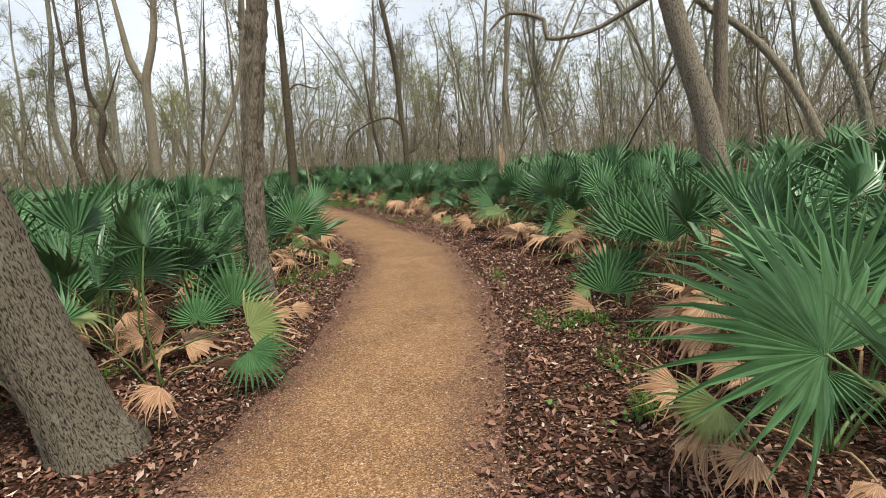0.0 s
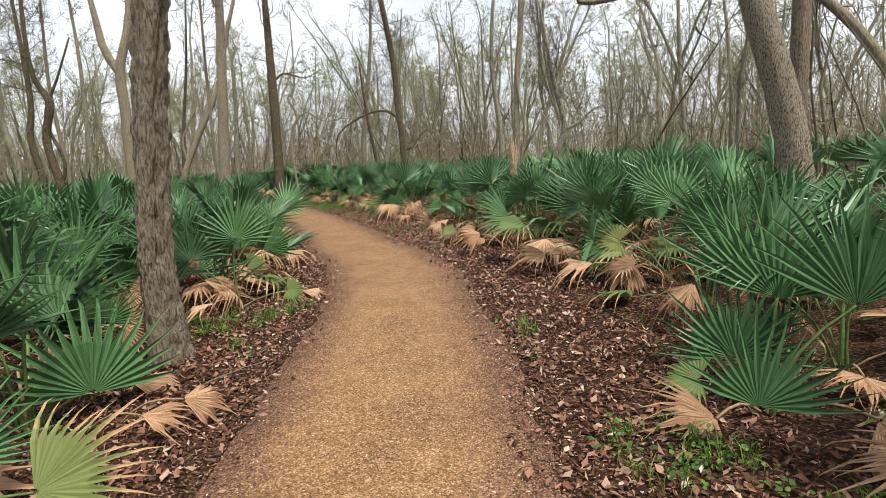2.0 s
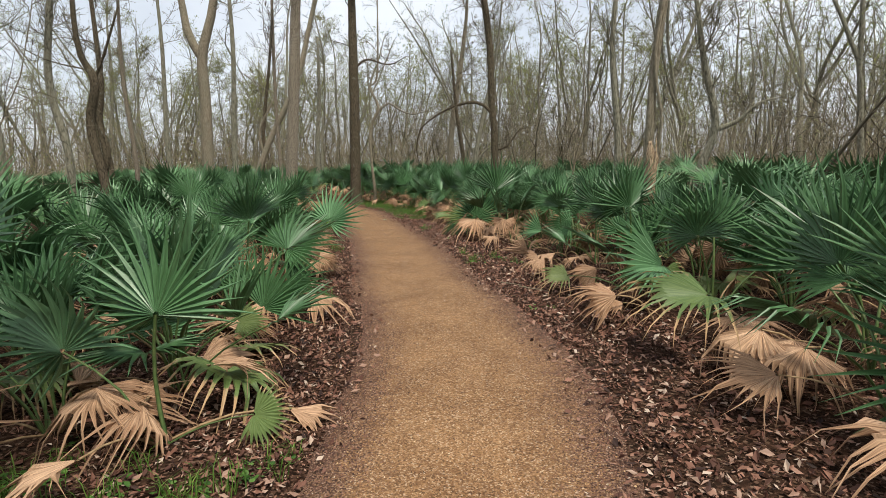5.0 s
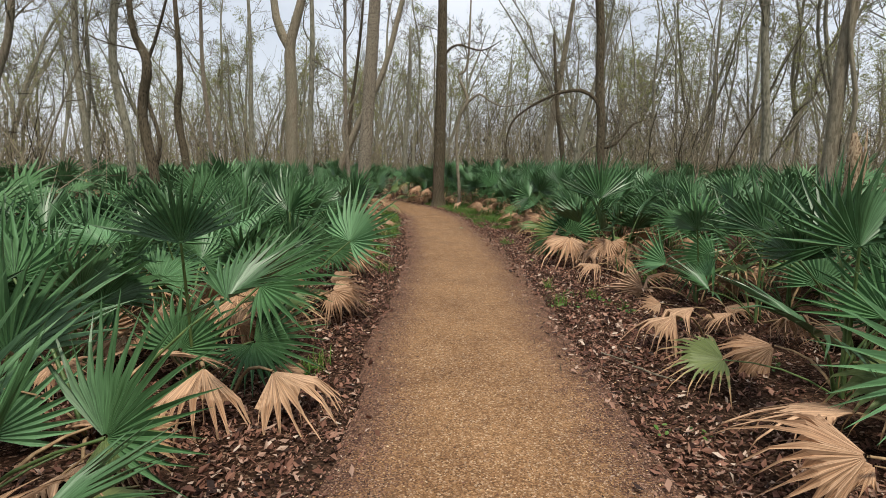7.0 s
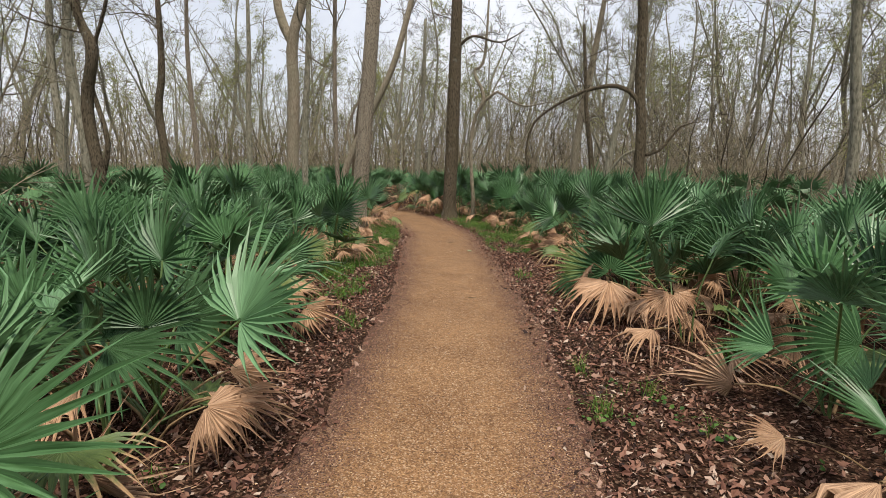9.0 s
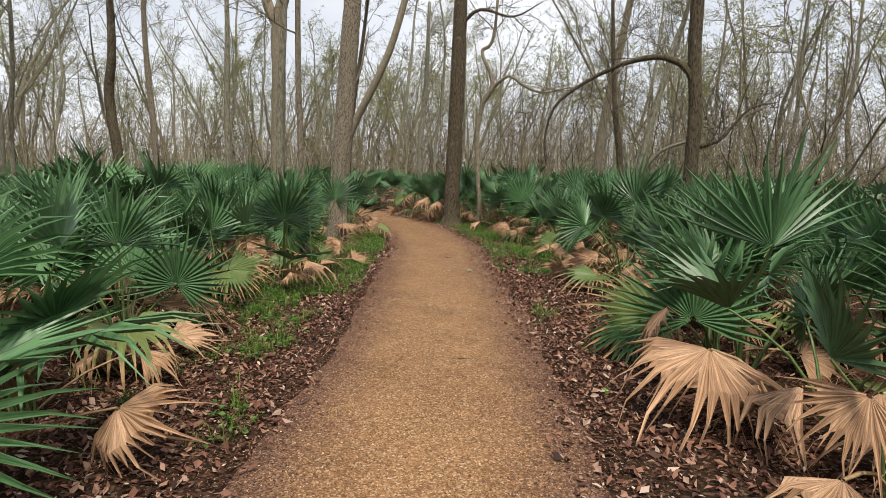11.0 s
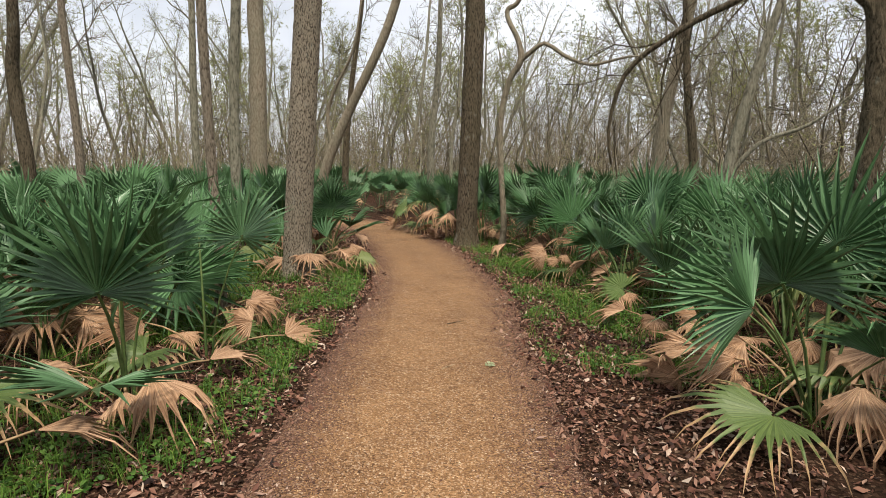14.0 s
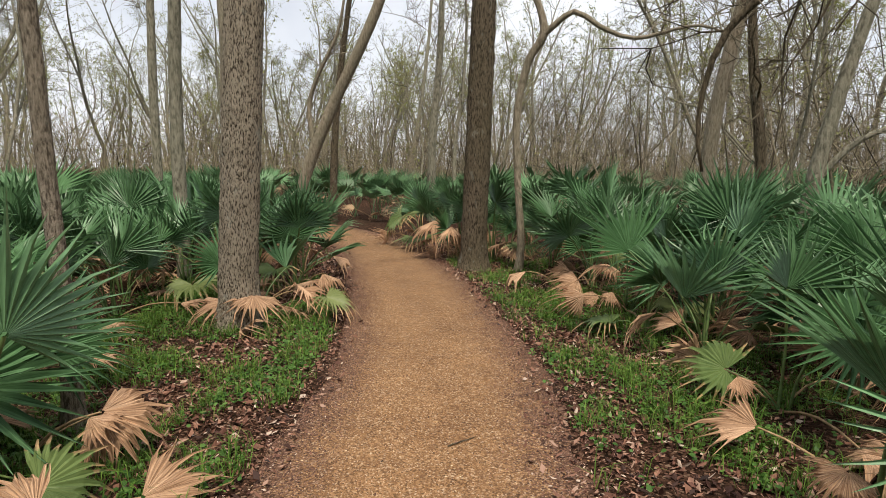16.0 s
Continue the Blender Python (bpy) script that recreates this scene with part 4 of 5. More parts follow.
palmetto(1.4, 11.1, [(1.0, 11.4, 0.45, 0.6, "g", -5, 200), (0.6, 11.3, 0.25, 0.5, "d"), (1.05, 9.95, 0.5, 0.65, "y", -6, 190), (0.47, 10.71, 0.3, 0.44, "d", 4, -171, -41), (0.54, 10.84, 0.2, 0.22, "d", -21, -156, -26)], green=3, dead=1)
palmetto(1.1, 12.9, [(0.78, 12.86, 0.6, 0.38, "g", 66, 117, -31)], green=3, dead=1)
palmetto(0.55, 13.9, [(0.1, 13.45, 0.36, 0.42, "g", 30, 200), (-0.05, 13.05, 0.3, 0.42, "d", -10, 200), (-0.2, 12.85, 0.26, 0.4, "d", -12, -150), (0.12, 13.9, 0.42, 0.22, "g", 34, 153, -45), (-0.3, 13.66, 0.16, 0.22, "d", -18, -166, -30)], green=3, dead=1)
palmetto(0.35, 15.5, [(0.07, 15.0, 0.79, 0.45, "g", 66, 104, -20), (0.08, 15.69, 0.5, 0.22, "d", -3, 171, -39)], green=3, dead=1)
palmetto(-0.3, 16.6, [(-0.2, 16.4, 0.6, 0.55, "g", 60), (-1.1, 16.1, 0.33, 0.5, "d", -20, 200)], green=3, dead=1)
palmetto(-1.25, 17.3, [(-1.2, 17.0, 0.95, 0.65, "g", 80)], green=3, dead=1)
palmetto(-0.9, 16.5, [(-1.55, 16.25, 0.42, 0.62, "d", -25, -110), (-1.45, 16.55, 0.6, 0.6, "g", 20, -160), (-0.88, 15.72, 0.48, 0.25, "d", -42, -41, 29)], green=2, dead=1, tall=0.8)
palmetto(-1.5, 17.4, [(-1.64, 17.08, 0.38, 0.65, "g", 79, 124, -24), (-1.88, 17.42, 0.3, 0.64, "y", -19, -157, -46), (-2.03, 17.91, 0.2, 0.45, "d", -15, -169, -34), (-1.9, 18.07, 0.3, 0.53, "d", -6, -180, -36), (-1.88, 18.15, 0.36, 0.38, "d", 7, 162, -36), (-1.5, 18.12, 0.52, 0.65, "g", 61, 140, -46), (-1.5, 18.12, 0.5, 0.65, "g", 75, 99, -19), (-1.99, 17.31, 0.22, 0.47, "g", -18, -158, -34)], green=3, dead=1)
palmetto(-1.55, 18.9, [(-1.85, 18.6, 0.55, 0.75, "g", 72), (-1.6, 18.6, 0.5, 0.6, "g", 40), (-1.14, 18.84, 0.62, 0.65, "g", 80, 55, 33)], green=3, dead=1)
palmetto(-1.7, 20.0, [(-2.0, 19.75, 0.25, 0.45, "d", -30), (-2.1, 20.1, 0.5, 0.5, "d", -20)], green=5, dead=2)
palmetto(-2.45, 21.5, [(-2.55, 22.1, 0.76, 0.55, "g", 72), (-3.1, 21.6, 0.73, 0.5, "g", 45), (-2.0, 21.7, 0.75, 0.6, "g", 55, -100), (-3.26, 22.07, 0.6, 0.49, "g", 36, 157, -46)], green=3, dead=1)
palmetto(-2.4, 20.9, [(-2.28, 19.75, 0.36, 0.4, "d", -45, -100), (-2.47, 20.34, 0.45, 0.3, "d", -63, -97, -6), (-2.88, 20.1, 0.3, 0.38, "d", -13, -163, -39), (-2.1, 21.06, 0.6, 0.52, "g", 76, 108, -17), (-3.15, 21.17, 0.3, 0.22, "d", -3, 172, -35), (-3.11, 20.73, 0.15, 0.44, "d", -12, 178, -32)], green=3, dead=1, tall=0.9, label="palmetto with a heap of dry drooping fronds")
palmetto(-3.1, 22.9, [(-3.42, 22.9, 0.6, 0.55, "g", 35), (-3.3, 22.6, 0.5, 0.5, "g", 30, -140), (-3.28, 23.59, 0.55, 0.65, "g", 32, -177, -55), (-2.88, 22.97, 0.8, 0.54, "g", 73, 121, -34)], green=3, dead=1)
palmetto(-4.1, 23.3, [(-4.27, 22.95, 0.55, 0.55, "g", 60), (-4.05, 23.2, 0.7, 0.5, "g", 70), (-4.46, 23.94, 0.5, 0.55, "g", 67, 147, -40)], green=3, dead=1)
palmetto(-5.55, 25.6, [(-5.72, 25.55, 0.6, 0.45, "g", 65), (-5.86, 26.22, 0.45, 0.49, "g", 75, 112, -7)], green=3, dead=1)
palmetto(-5.2, 25.4, [(-5.5, 25.35, 0.75, 0.55, "g", 65), (-5.9, 25.2, 0.54, 0.55, "g", 30), (-5.4, 25.8, 0.75, 0.55, "g", 75), (-6.3, 25.0, 0.25, 0.4, "d", -20, 190)], green=3, dead=1)
palmetto(-6.5, 26.9, [(-6.7, 26.7, 0.9, 0.6, "g", 75)], green=6, dead=1)

palmetto(0.8, 12.2, [(0.5, 11.8, 0.5, 0.55, "g", 30, -150), (0.45, 12.5, 0.2, 0.47, "d", -16, -170, -35), (1.13, 12.04, 0.27, 0.34, "y", -24, -173, -40), (1.15, 12.06, 0.27, 0.31, "y", -36, -78, 21), (0.98, 12.16, 0.55, 0.49, "g", 64, 125, -39)], green=3, dead=1)
palmetto(0.95, 14.6, [(0.7, 14.5, 0.8, 0.6, "g", 75), (0.22, 14.5, 0.5, 0.5, "g", -3, 178, -49)], green=3, dead=1)
# more plants close to the path
palmetto(-2.17, 3.88, [(-1.37, 3.75, 0.28, 0.34, "g", -34, -22, 29), (-1.71, 3.18, 0.28, 0.22, "d", -27, -110, -27)], green=2, dead=1)
palmetto(-2.36, 8.18, [(-1.84, 8.3, 0.14, 0.25, "y", -17, 14, 46)], green=2, dead=1)
palmetto(-3.29, 10.04, [(-3.52, 9.8, 0.35, 0.35, "d", -18, -134, -38)], green=2, dead=1)
palmetto(-4.64, 12.86, [(-4.72, 12.93, 0.75, 0.49, "g", 72, 139, -8)], green=2, dead=1)
palmetto(-5.21, 10.89, [(-5.32, 10.88, 0.8, 0.43, "g", 71, -176, -32)], green=2, dead=1)
palmetto(-5.37, 11.47, [(-5.32, 11.65, 0.75, 0.47, "g", 57, 74, 49)], green=2, dead=1)
palmetto(-0.77, 15.74, [(-0.95, 15.6, 0.5, 0.35, "d", -48, -141, -31)], green=2, dead=1)
palmetto(0.09, 14.5, [(-0.25, 14.57, 0.4, 0.39, "g", 1, 168, -45)], green=2, dead=1)
palmetto(-6.16, 16.9, [(-5.94, 16.84, 0.39, 0.31, "y", -51, -16, 12)], green=2, dead=1)
palmetto(-8.27, 17.7, [(-8.4, 17.79, 0.6, 0.22, "g", 63, 143, 7)], green=2, dead=1)
palmetto(-6.63, 19.05, [(-6.2, 19.14, 0.35, 0.25, "d", 26, -123, -45)], green=2, dead=1)
palmetto(-4.66, 23.82, [(-4.39, 23.9, 0.48, 0.43, "g", 39, 17, 50)], green=2, dead=1)
palmetto(-3.6, 22.33, [(-3.94, 22.32, 0.22, 0.36, "y", 13, -179, -45), (-3.87, 22.27, 0.2, 0.22, "d", -37, -64, 15)], green=2, dead=1)
palmetto(-3.3, 21.24, [(-3.46, 21.01, 0.28, 0.22, "d", -38, -124, -16)], green=2, dead=1)
palmetto(-4.94, 24.5, [(-5.06, 24.28, 0.25, 0.22, "d", -45, -119, -25)], green=2, dead=1)

# the rest of the palmetto thicket
CLEAR = [(-2.75, 2.1, 1.15), (-8.0, 21.0, 1.1), (-7.4, 20.7, 0.8), (-7.2, 25.3, 0.8), (-2.0, 7.2, 0.8), (-1.9, 6.0, 0.7), (-2.3, 3.3, 0.6), (-5.0, 23.2, 0.9)]
TREES_AT = [(-2.08, 2.98), (-2.42, 6.72), (-7.6, 26.2), (-8.3, 22.0), (-7.52, 19.97), (-6.9, 26.3), (4.98, 10.75), (5.42, 10.75), (-1.85, 22.8), (1.25, 14.45)]


def build_thicket():
    rng = random.Random(5)
    taken = list(SPOTS)
    far_spots, near = [], 0
    for _ in range(22000):
        x, y = rng.uniform(-32, 17), rng.uniform(-5, 44)
        lat, along = lateral(x, y)
        gap = 1.8 if lat < 0 else 2.45
        if abs(lat) < gap or abs(lat) > 16 or y < -3 and abs(lat) > 8:
            continue
        far = abs(lat) > 4.4 or y > 29 or y < 0.5
        need = 0.72 if not far else 0.8 + 0.035 * abs(lat)
        if any((x - a) ** 2 + (y - b) ** 2 < need * need for a, b in taken):
            continue
        if any((x - a) ** 2 + (y - b) ** 2 < 0.2 for a, b in TREES_AT) or any((x - a) ** 2 + (y - b) ** 2 < r * r for a, b, r in CLEAR):
            continue
        if far and len(far_spots) >= 320:
            continue
        taken.append((x, y))
        if far:
            far_spots.append((x, y))
        elif near >= 135:
            continue
        else:
            near += 1
            p = thing("palmetto", (x, y, 0.0), GREEN_LABEL, "palmetto", "palmettos by the path")
            fill(rng, p, x, y, rng.randint(6, 8), rng.randint(3, 5), False, rng.uniform(0.85, 1.2), rng.uniform(0.55, 0.74))
    for kind, name, label, mat in (("G", "palmetto_thicket", "dark green palmetto fronds filling the woodland floor", FROND_THICKET), ("D", "dry_fronds", "tan dry palmetto fronds among the far thicket", FROND_THICKET_DEAD)):
        parts = []
        for me in BLADES[kind]:
            co = np.empty(len(me.vertices) * 3, dtype=np.float32)
            me.vertices.foreach_get("co", co)
            ix = np.empty(len(me.loops), dtype=np.int32)
            me.loops.foreach_get("vertex_index", ix)
            size = np.array([len(f.vertices) for f in me.polygons])
            uv = np.empty(len(me.loops) * 2, dtype=np.float32)
            me.uv_layers[0].data.foreach_get("uv", uv)
            parts.append((co.reshape(-1, 3), ix, size, uv))
        vs, ls, ss, us, base = [], [], [], [], 0
        for x, y in far_spots:
            tall = rng.uniform(0.52, 0.74)
            start = rng.uniform(0, 360)
            for i in range(7 if kind == "G" else 1):
                az, pe = radians(start + i * 137.5 + rng.gauss(0, 14)), rng.uniform(46, 88) if kind == "G" else rng.uniform(10, 35)
                sz = tall * rng.uniform(0.85, 1.12)
                e, p = radians(pe - 18), radians(pe)
                axis = Vector((math.cos(e) * math.cos(az), math.cos(e) * math.sin(az), math.sin(e)))
                up = Matrix.Rotation(rng.gauss(0, 0.25), 3, axis) @ Vector((-math.sin(e) * math.cos(az), -math.sin(e) * math.sin(az), math.cos(e)))
                ln = sz * (1.55 if kind == "G" else 1.0)
                hub = Vector((x + math.cos(p) * math.cos(az) * ln, y + math.cos(p) * math.sin(az) * ln, math.sin(p) * ln))
                m = np.array(Matrix((axis.cross(up), axis, up)).transposed())
                co, ix, size, uv = rng.choice(parts)
                vs.append(co @ m.T * sz + np.array(hub))
                ls.append(ix + base)
                ss.append(size)
                us.append(uv)
                base += len(co)
        me = bpy.data.meshes.new(name)
        v, lp, sz_ = np.concatenate(vs), np.concatenate(ls), np.concatenate(ss)
        me.vertices.add(len(v))
        me.vertices.foreach_set("co", v.astype(np.float32).ravel())
        me.loops.add(len(lp))
        me.loops.foreach_set("vertex_index", lp.astype(np.int32))
        me.polygons.add(len(sz_))
        me.polygons.foreach_set("loop_start", np.concatenate([[0], np.cumsum(sz_)[:-1]]).astype(np.int32))
        me.update(calc_edges=True)
        me.uv_layers.new(name="UVMap").data.foreach_set("uv", np.concatenate(us))
        me.materials.append(mat)
        tagged(new(name, me), label, "palmetto", kind="stuff")


build_thicket()


# ---- the wood behind ----
def build_wood():
    rng = random.Random(11)
    kinds = [make_tree(100 + i, (13, 15, 12, 16, 11, 14, 9, 13)[i], (0.1, 0.13, 0.08, 0.15, 0.07, 0.11, 0.06, 0.09)[i], (0.07, 0.06, 0.11, 0.05, 0.1, 0.08, 0.16, 0.1)[i], 12,
                       fork=(0, 0.4, 0.3, 0, 0.5, 0.35, 0.25, 0)[i], leaves=(0, 900, 1500, 0, 2200, 0, 1500, 2200)[i], lean=(0.03, 0.0, 0.12, 0.03, 0.06, 0.2, 0.1, 0.06)[i]) for i in range(8)]
    far_kinds = [make_tree(200 + i, (13, 16, 12)[i], (0.13, 0.17, 0.11)[i], 0.07, 18, fork=(0, 0.4, 0.3)[i], leaves=(700, 1200, 1600)[i], lean=(0.05, 0.1, 0.2)[i], twig_levels=2, leaf=0.085) for i in range(3)]
    done, labels = [], ("bare grey-brown woodland tree", "slender bare tree in the wood", "crooked bare tree in the wood")
    near = 0
    for _ in range(9000):
        x, y = rng.uniform(-66, 46), rng.uniform(-14, 84)
        lat = abs(lateral(x, y)[0])
        if lat < 8.5 or lat < 12 and rng.random() < 0.6:
            continue
        if any((x - a) ** 2 + (y - b) ** 2 < 3.2 for a, b in done):
            continue
        if y < 8 and abs(x) < 40 and rng.random() < 0.7:
            continue
        if x > 1 and y < 42 and rng.random() < 0.68:
            continue
        close = lat < 22 and y > 6
        if close and near >= 130:
            continue
        near += close
        done.append((x, y))
        i = rng.randrange(8)
        place_tree(kinds[i] if close and near <= 54 else far_kinds[i % 3], x, y, rng.uniform(0, 360), rng.uniform(0.75, 1.2), labels[i % 3], "bare trees of the wood")
        if len(done) >= 320:
            break


build_wood()


def build_brush():
    """Dry saplings and stems that stand close together behind the palmettos."""
    rng, g = random.Random(21), Geo()
    leaves, n = Geo(), 0
    while n < 4800:
        x, y = rng.uniform(-50, 38), rng.uniform(0, 66)
        lat = abs(lateral(x, y)[0])
        if lat < 7 or rng.random() > (lat - 5) / 10 or x > 3 and rng.random() < 0.35:
            continue
        n += 1
        h = rng.uniform(1.6, 5.6)
        q = wander(rng, Vector((x, y, -0.05)), Vector((rng.gauss(0, 0.3), rng.gauss(0, 0.3), 1)), h, 3, 0.2, 0.03)
        g.tube(q, taper(rng.uniform(0.008, 0.022), 0.005, 4), 3, cap=False)
        for _ in range(5):
            i = rng.randint(0, 2)
            e = q[i].lerp(q[i + 1], rng.random())
            w = wander(rng, e, sideways(rng, (q[i + 1] - q[i]).normalized(), rng.uniform(0.4, 1.3)), h * rng.uniform(0.2, 0.55), 1, 0.2, 0.0)
            g.tube(w, (0.007, 0.004), 3, cap=False)
            if n % 3 == 0:
                for _ in range(3):
                    c = w[0].lerp(w[1], rng.random()) + Vector((rng.gauss(0, 0.06), rng.gauss(0, 0.06), rng.gauss(0, 0.06)))
                    d = Vector((rng.gauss(0, 1), rng.gauss(0, 1), rng.gauss(0, 1))).normalized()
                    s, k = d.orthogonal().normalized() * 0.018, len(leaves.v)
                    d *= 0.04
                    leaves.v += [c - d, c + s, c + d, c - s]
                    leaves.f.append((k, k + 1, k + 2, k + 3))
    tagged(new("brush", g.mesh("brush", BRUSH)), "dense dry brown undergrowth of thin bare stems", "undergrowth", kind="stuff")
    tagged(new("brush_leaves", leaves.mesh("brush_leaves", BUD, False)), "sparse yellow-green young leaves in the undergrowth", "leaves", kind="stuff")


build_brush()


def build_shrubs():
    """Tall tangled shrubs and saplings between the palmettos and the wood."""
    rng, wood, fine, n = random.Random(23), Geo(), Geo(), 0
    while n < 800:
        x, y = rng.uniform(-44, 32), rng.uniform(4, 60)
        lat = abs(lateral(x, y)[0])
        if lat < 8.5 or rng.random() > (lat - 6) / 9 or x > 2 and rng.random() < 0.5:
            continue
        n += 1
        h = rng.uniform(3.0, 7.5)
        q = wander(rng, Vector((x, y, -0.05)), Vector((rng.gauss(0, 0.17), rng.gauss(0, 0.17), 1)), h, 5, 0.16, 0.04)
        wood.tube(q, taper(rng.uniform(0.02, 0.05), 0.008, 6), 4, cap=False)
        for _ in range(11):
            i = rng.randint(1, 4)
            w = wander(rng, q[i].lerp(q[i + 1], rng.random()), sideways(rng, (q[i + 1] - q[i]).normalized(), rng.uniform(0.5, 1.3)), h * rng.uniform(0.15, 0.4), 3, 0.35, 0.02)
            wood.tube(w, (0.014, 0.011, 0.008, 0.005), 3, cap=False)
            for _ in range(3):
                j = rng.randint(0, 2)
                e = wander(rng, w[j].lerp(w[j + 1], rng.random()), sideways(rng, (w[j + 1] - w[j]).normalized(), rng.uniform(0.5, 1.2)), h * rng.uniform(0.06, 0.16), 1, 0.3, 0.0)
                fine.tube(e, (0.007, 0.003), 3, cap=False)
    tagged(new("shrubs", wood.mesh("shrubs", TWIG)), "tangled bare shrubs and saplings before the wood", "shrubs", kind="stuff")
    tagged(new("shrub_twigs", fine.mesh("shrub_twigs", TWIG)), "fine bare twigs of the tangled shrubs", "twigs", kind="stuff")


build_shrubs()


def build_far_wood():
    rng, g = random.Random(31), Geo()
    for _ in range(480):
        a, d = rng.uniform(-math.pi, math.pi), rng.uniform(62, 120)
        x, y = -6 + d * math.sin(a), 14 + d * math.cos(a)
        h = rng.uniform(7, 17)
        q = wander(rng, Vector((x, y, -0.2)), Vector((rng.gauss(0, 0.08), rng.gauss(0, 0.08), 1)), h, 6, 0.08, 0.03)
        g.tube(q, taper(rng.uniform(0.05, 0.15), 0.025, 7), 4, cap=False)
        for _ in range(12):
            i = rng.randint(2, 5)
            w = wander(rng, q[i], sideways(rng, (q[i + 1] - q[i]).normalized(), rng.uniform(0.4, 1.1)), h * rng.uniform(0.15, 0.4), 3, 0.25, 0.05)
            g.tube(w, (0.035, 0.026, 0.02, 0.01), 3, cap=False)
    tagged(new("far_wood", g.mesh("far_wood", BARK_FAR)), "distant bare woodland closing the view", "woodland", kind="stuff")


build_far_wood()


def build_far_brush():
    """The brown and olive undergrowth that closes the view low between the far trunks."""
    rng, g, leaves = random.Random(33), Geo(), Geo()
    for n in range(3600):
        a, d = rng.uniform(-1.9, 1.7), rng.uniform(34, 74)
        x, y = -6 + d * math.sin(a), 14 + d * math.cos(a)
        if abs(lateral(x, y)[0]) < 9:
            continue
        h = rng.uniform(2.2, 6.0)
        q = wander(rng, Vector((x, y, -0.1)), Vector((rng.gauss(0, 0.3), rng.gauss(0, 0.3), 1)), h, 2, 0.2, 0.03)
        g.tube(q, (rng.uniform(0.02, 0.04), 0.02, 0.01), 3, cap=False)
        for _ in range(4):
            i = rng.randint(0, 1)
            w = wander(rng, q[i].lerp(q[i + 1], rng.random()), sideways(rng, (q[i + 1] - q[i]).normalized(), rng.uniform(0.4, 1.2)), h * rng.uniform(0.25, 0.55), 1, 0.2, 0.0)
            g.tube(w, (0.016, 0.008), 3, cap=False)
            for _ in range(3):
                c = w[1] + Vector((rng.gauss(0, 0.5), rng.gauss(0, 0.5), rng.gauss(0.3, 0.8)))
                e = Vector((rng.gauss(0, 1), rng.gauss(0, 1), rng.gauss(0, 1))).normalized() * rng.uniform(0.05, 0.1)
                k, o = len(leaves.v), e.orthogonal() * 0.7
                leaves.v += [c - e, c + o, c + e]
                leaves.f.append((k, k + 1, k + 2))
    tagged(new("far_brush", g.mesh("far_brush", BRUSH)), "distant brown undergrowth between the bare trunks", "undergrowth", kind="stuff")
    tagged(new("far_brush_leaves", leaves.mesh("far_brush_leaves", BUD, False)), "sparse olive young leaves in the distant undergrowth", "leaves", kind="stuff")


build_far_brush()


# ---- leaf litter, grass and small things ----
def scatter(rng, count, lo, hi, y0, y1, weight):
    """Places beside the path between lo and hi metres from its middle."""
    out = []
    while len(out) < count:
        i = rng.randrange(len(LINE))
        if not y0 <= LINE[i, 1] <= y1:
            continue
        off = rng.uniform(lo, hi) * rng.choice((-1, 1))
        x = LINE[i, 0] + _tan[i, 1] * off + rng.uniform(-0.06, 0.06)
        y = LINE[i, 1] - _tan[i, 0] * off + rng.uniform(-0.06, 0.06)
        if rng.random() < weight(x, y, off):
            out.append((x, y, off))
    return out


def build_litter():
    rng, g = random.Random(41), Geo()
    for x, y, off in scatter(rng, 95000, 0.62, 3.0, -0.5, 28, lambda x, y, o: min(1, max(0.04, (abs(o) - 0.66) / 0.42)) * (1 if abs(o) < 2.1 else 0.4)):
        ln, wd, a = 0.011 + 0.027 * rng.random() ** 1.6, rng.uniform(0.3, 0.62), rng.uniform(0, 6.28)
        z = (ground_z(x, y) if abs(off) > 0.86 else 0.002) + rng.uniform(0.003, 0.028)
        m = Euler((rng.gauss(0, 0.6), rng.gauss(0, 0.5), a)).to_matrix()
        k, c, up, curl = len(g.v), Vector((x, y, z)), rng.uniform(-0.15, 0.5), rng.uniform(-0.1, 0.4)
        for u, v, w in ((-1, 0, curl), (-0.3, wd, up), (1, 0, curl * 0.7), (0.1, -wd, up)):
            g.v.append(c + m @ Vector((u * ln, v * ln, w * ln)))
        g.f += [(k, k + 2, k + 1), (k, k + 3, k + 2)]
    tagged(new("leaf_litter", g.mesh("leaf_litter", LITTER, False)), "reddish-brown dead leaves strewn along the path's edges", "dead leaves", kind="stuff")


build_litter()


def build_crumbs():
    """Leaf crumbs and dark bark chips trodden into the edges of the path."""
    rng, g = random.Random(43), Geo()
    for x, y, off in scatter(rng, 60000, 0.0, 1.2, -0.2, 27, lambda x, y, o: 0.05 + min(0.95, max(0, (abs(o) - 0.38) / 0.45) ** 1.6)):
        s, a, w = 0.003 + 0.01 * rng.random() ** 1.5, rng.uniform(0, 6.28), rng.uniform(0.2, 0.6)
        z = 0.012 * max(0, 1 - (off / 0.9) ** 2) + 0.006 * noise.noise((x * 3, y * 3, 2)) + rng.uniform(0.001, 0.004)
        m, k = Euler((rng.gauss(0, 0.3), rng.gauss(0, 0.3), a)).to_matrix(), len(g.v)
        for u, v in ((-1, 0), (0, w), (1.2, 0), (0, -w)):
            g.v.append(Vector((x, y, z)) + m @ Vector((u * s, v * s, 0)))
        g.f.append((k, k + 1, k + 2, k + 3))
    tagged(new("leaf_crumbs", g.mesh("leaf_crumbs", LITTER, False)), "dark leaf crumbs trodden into the gravel path", "leaf crumbs", kind="stuff")


build_crumbs()


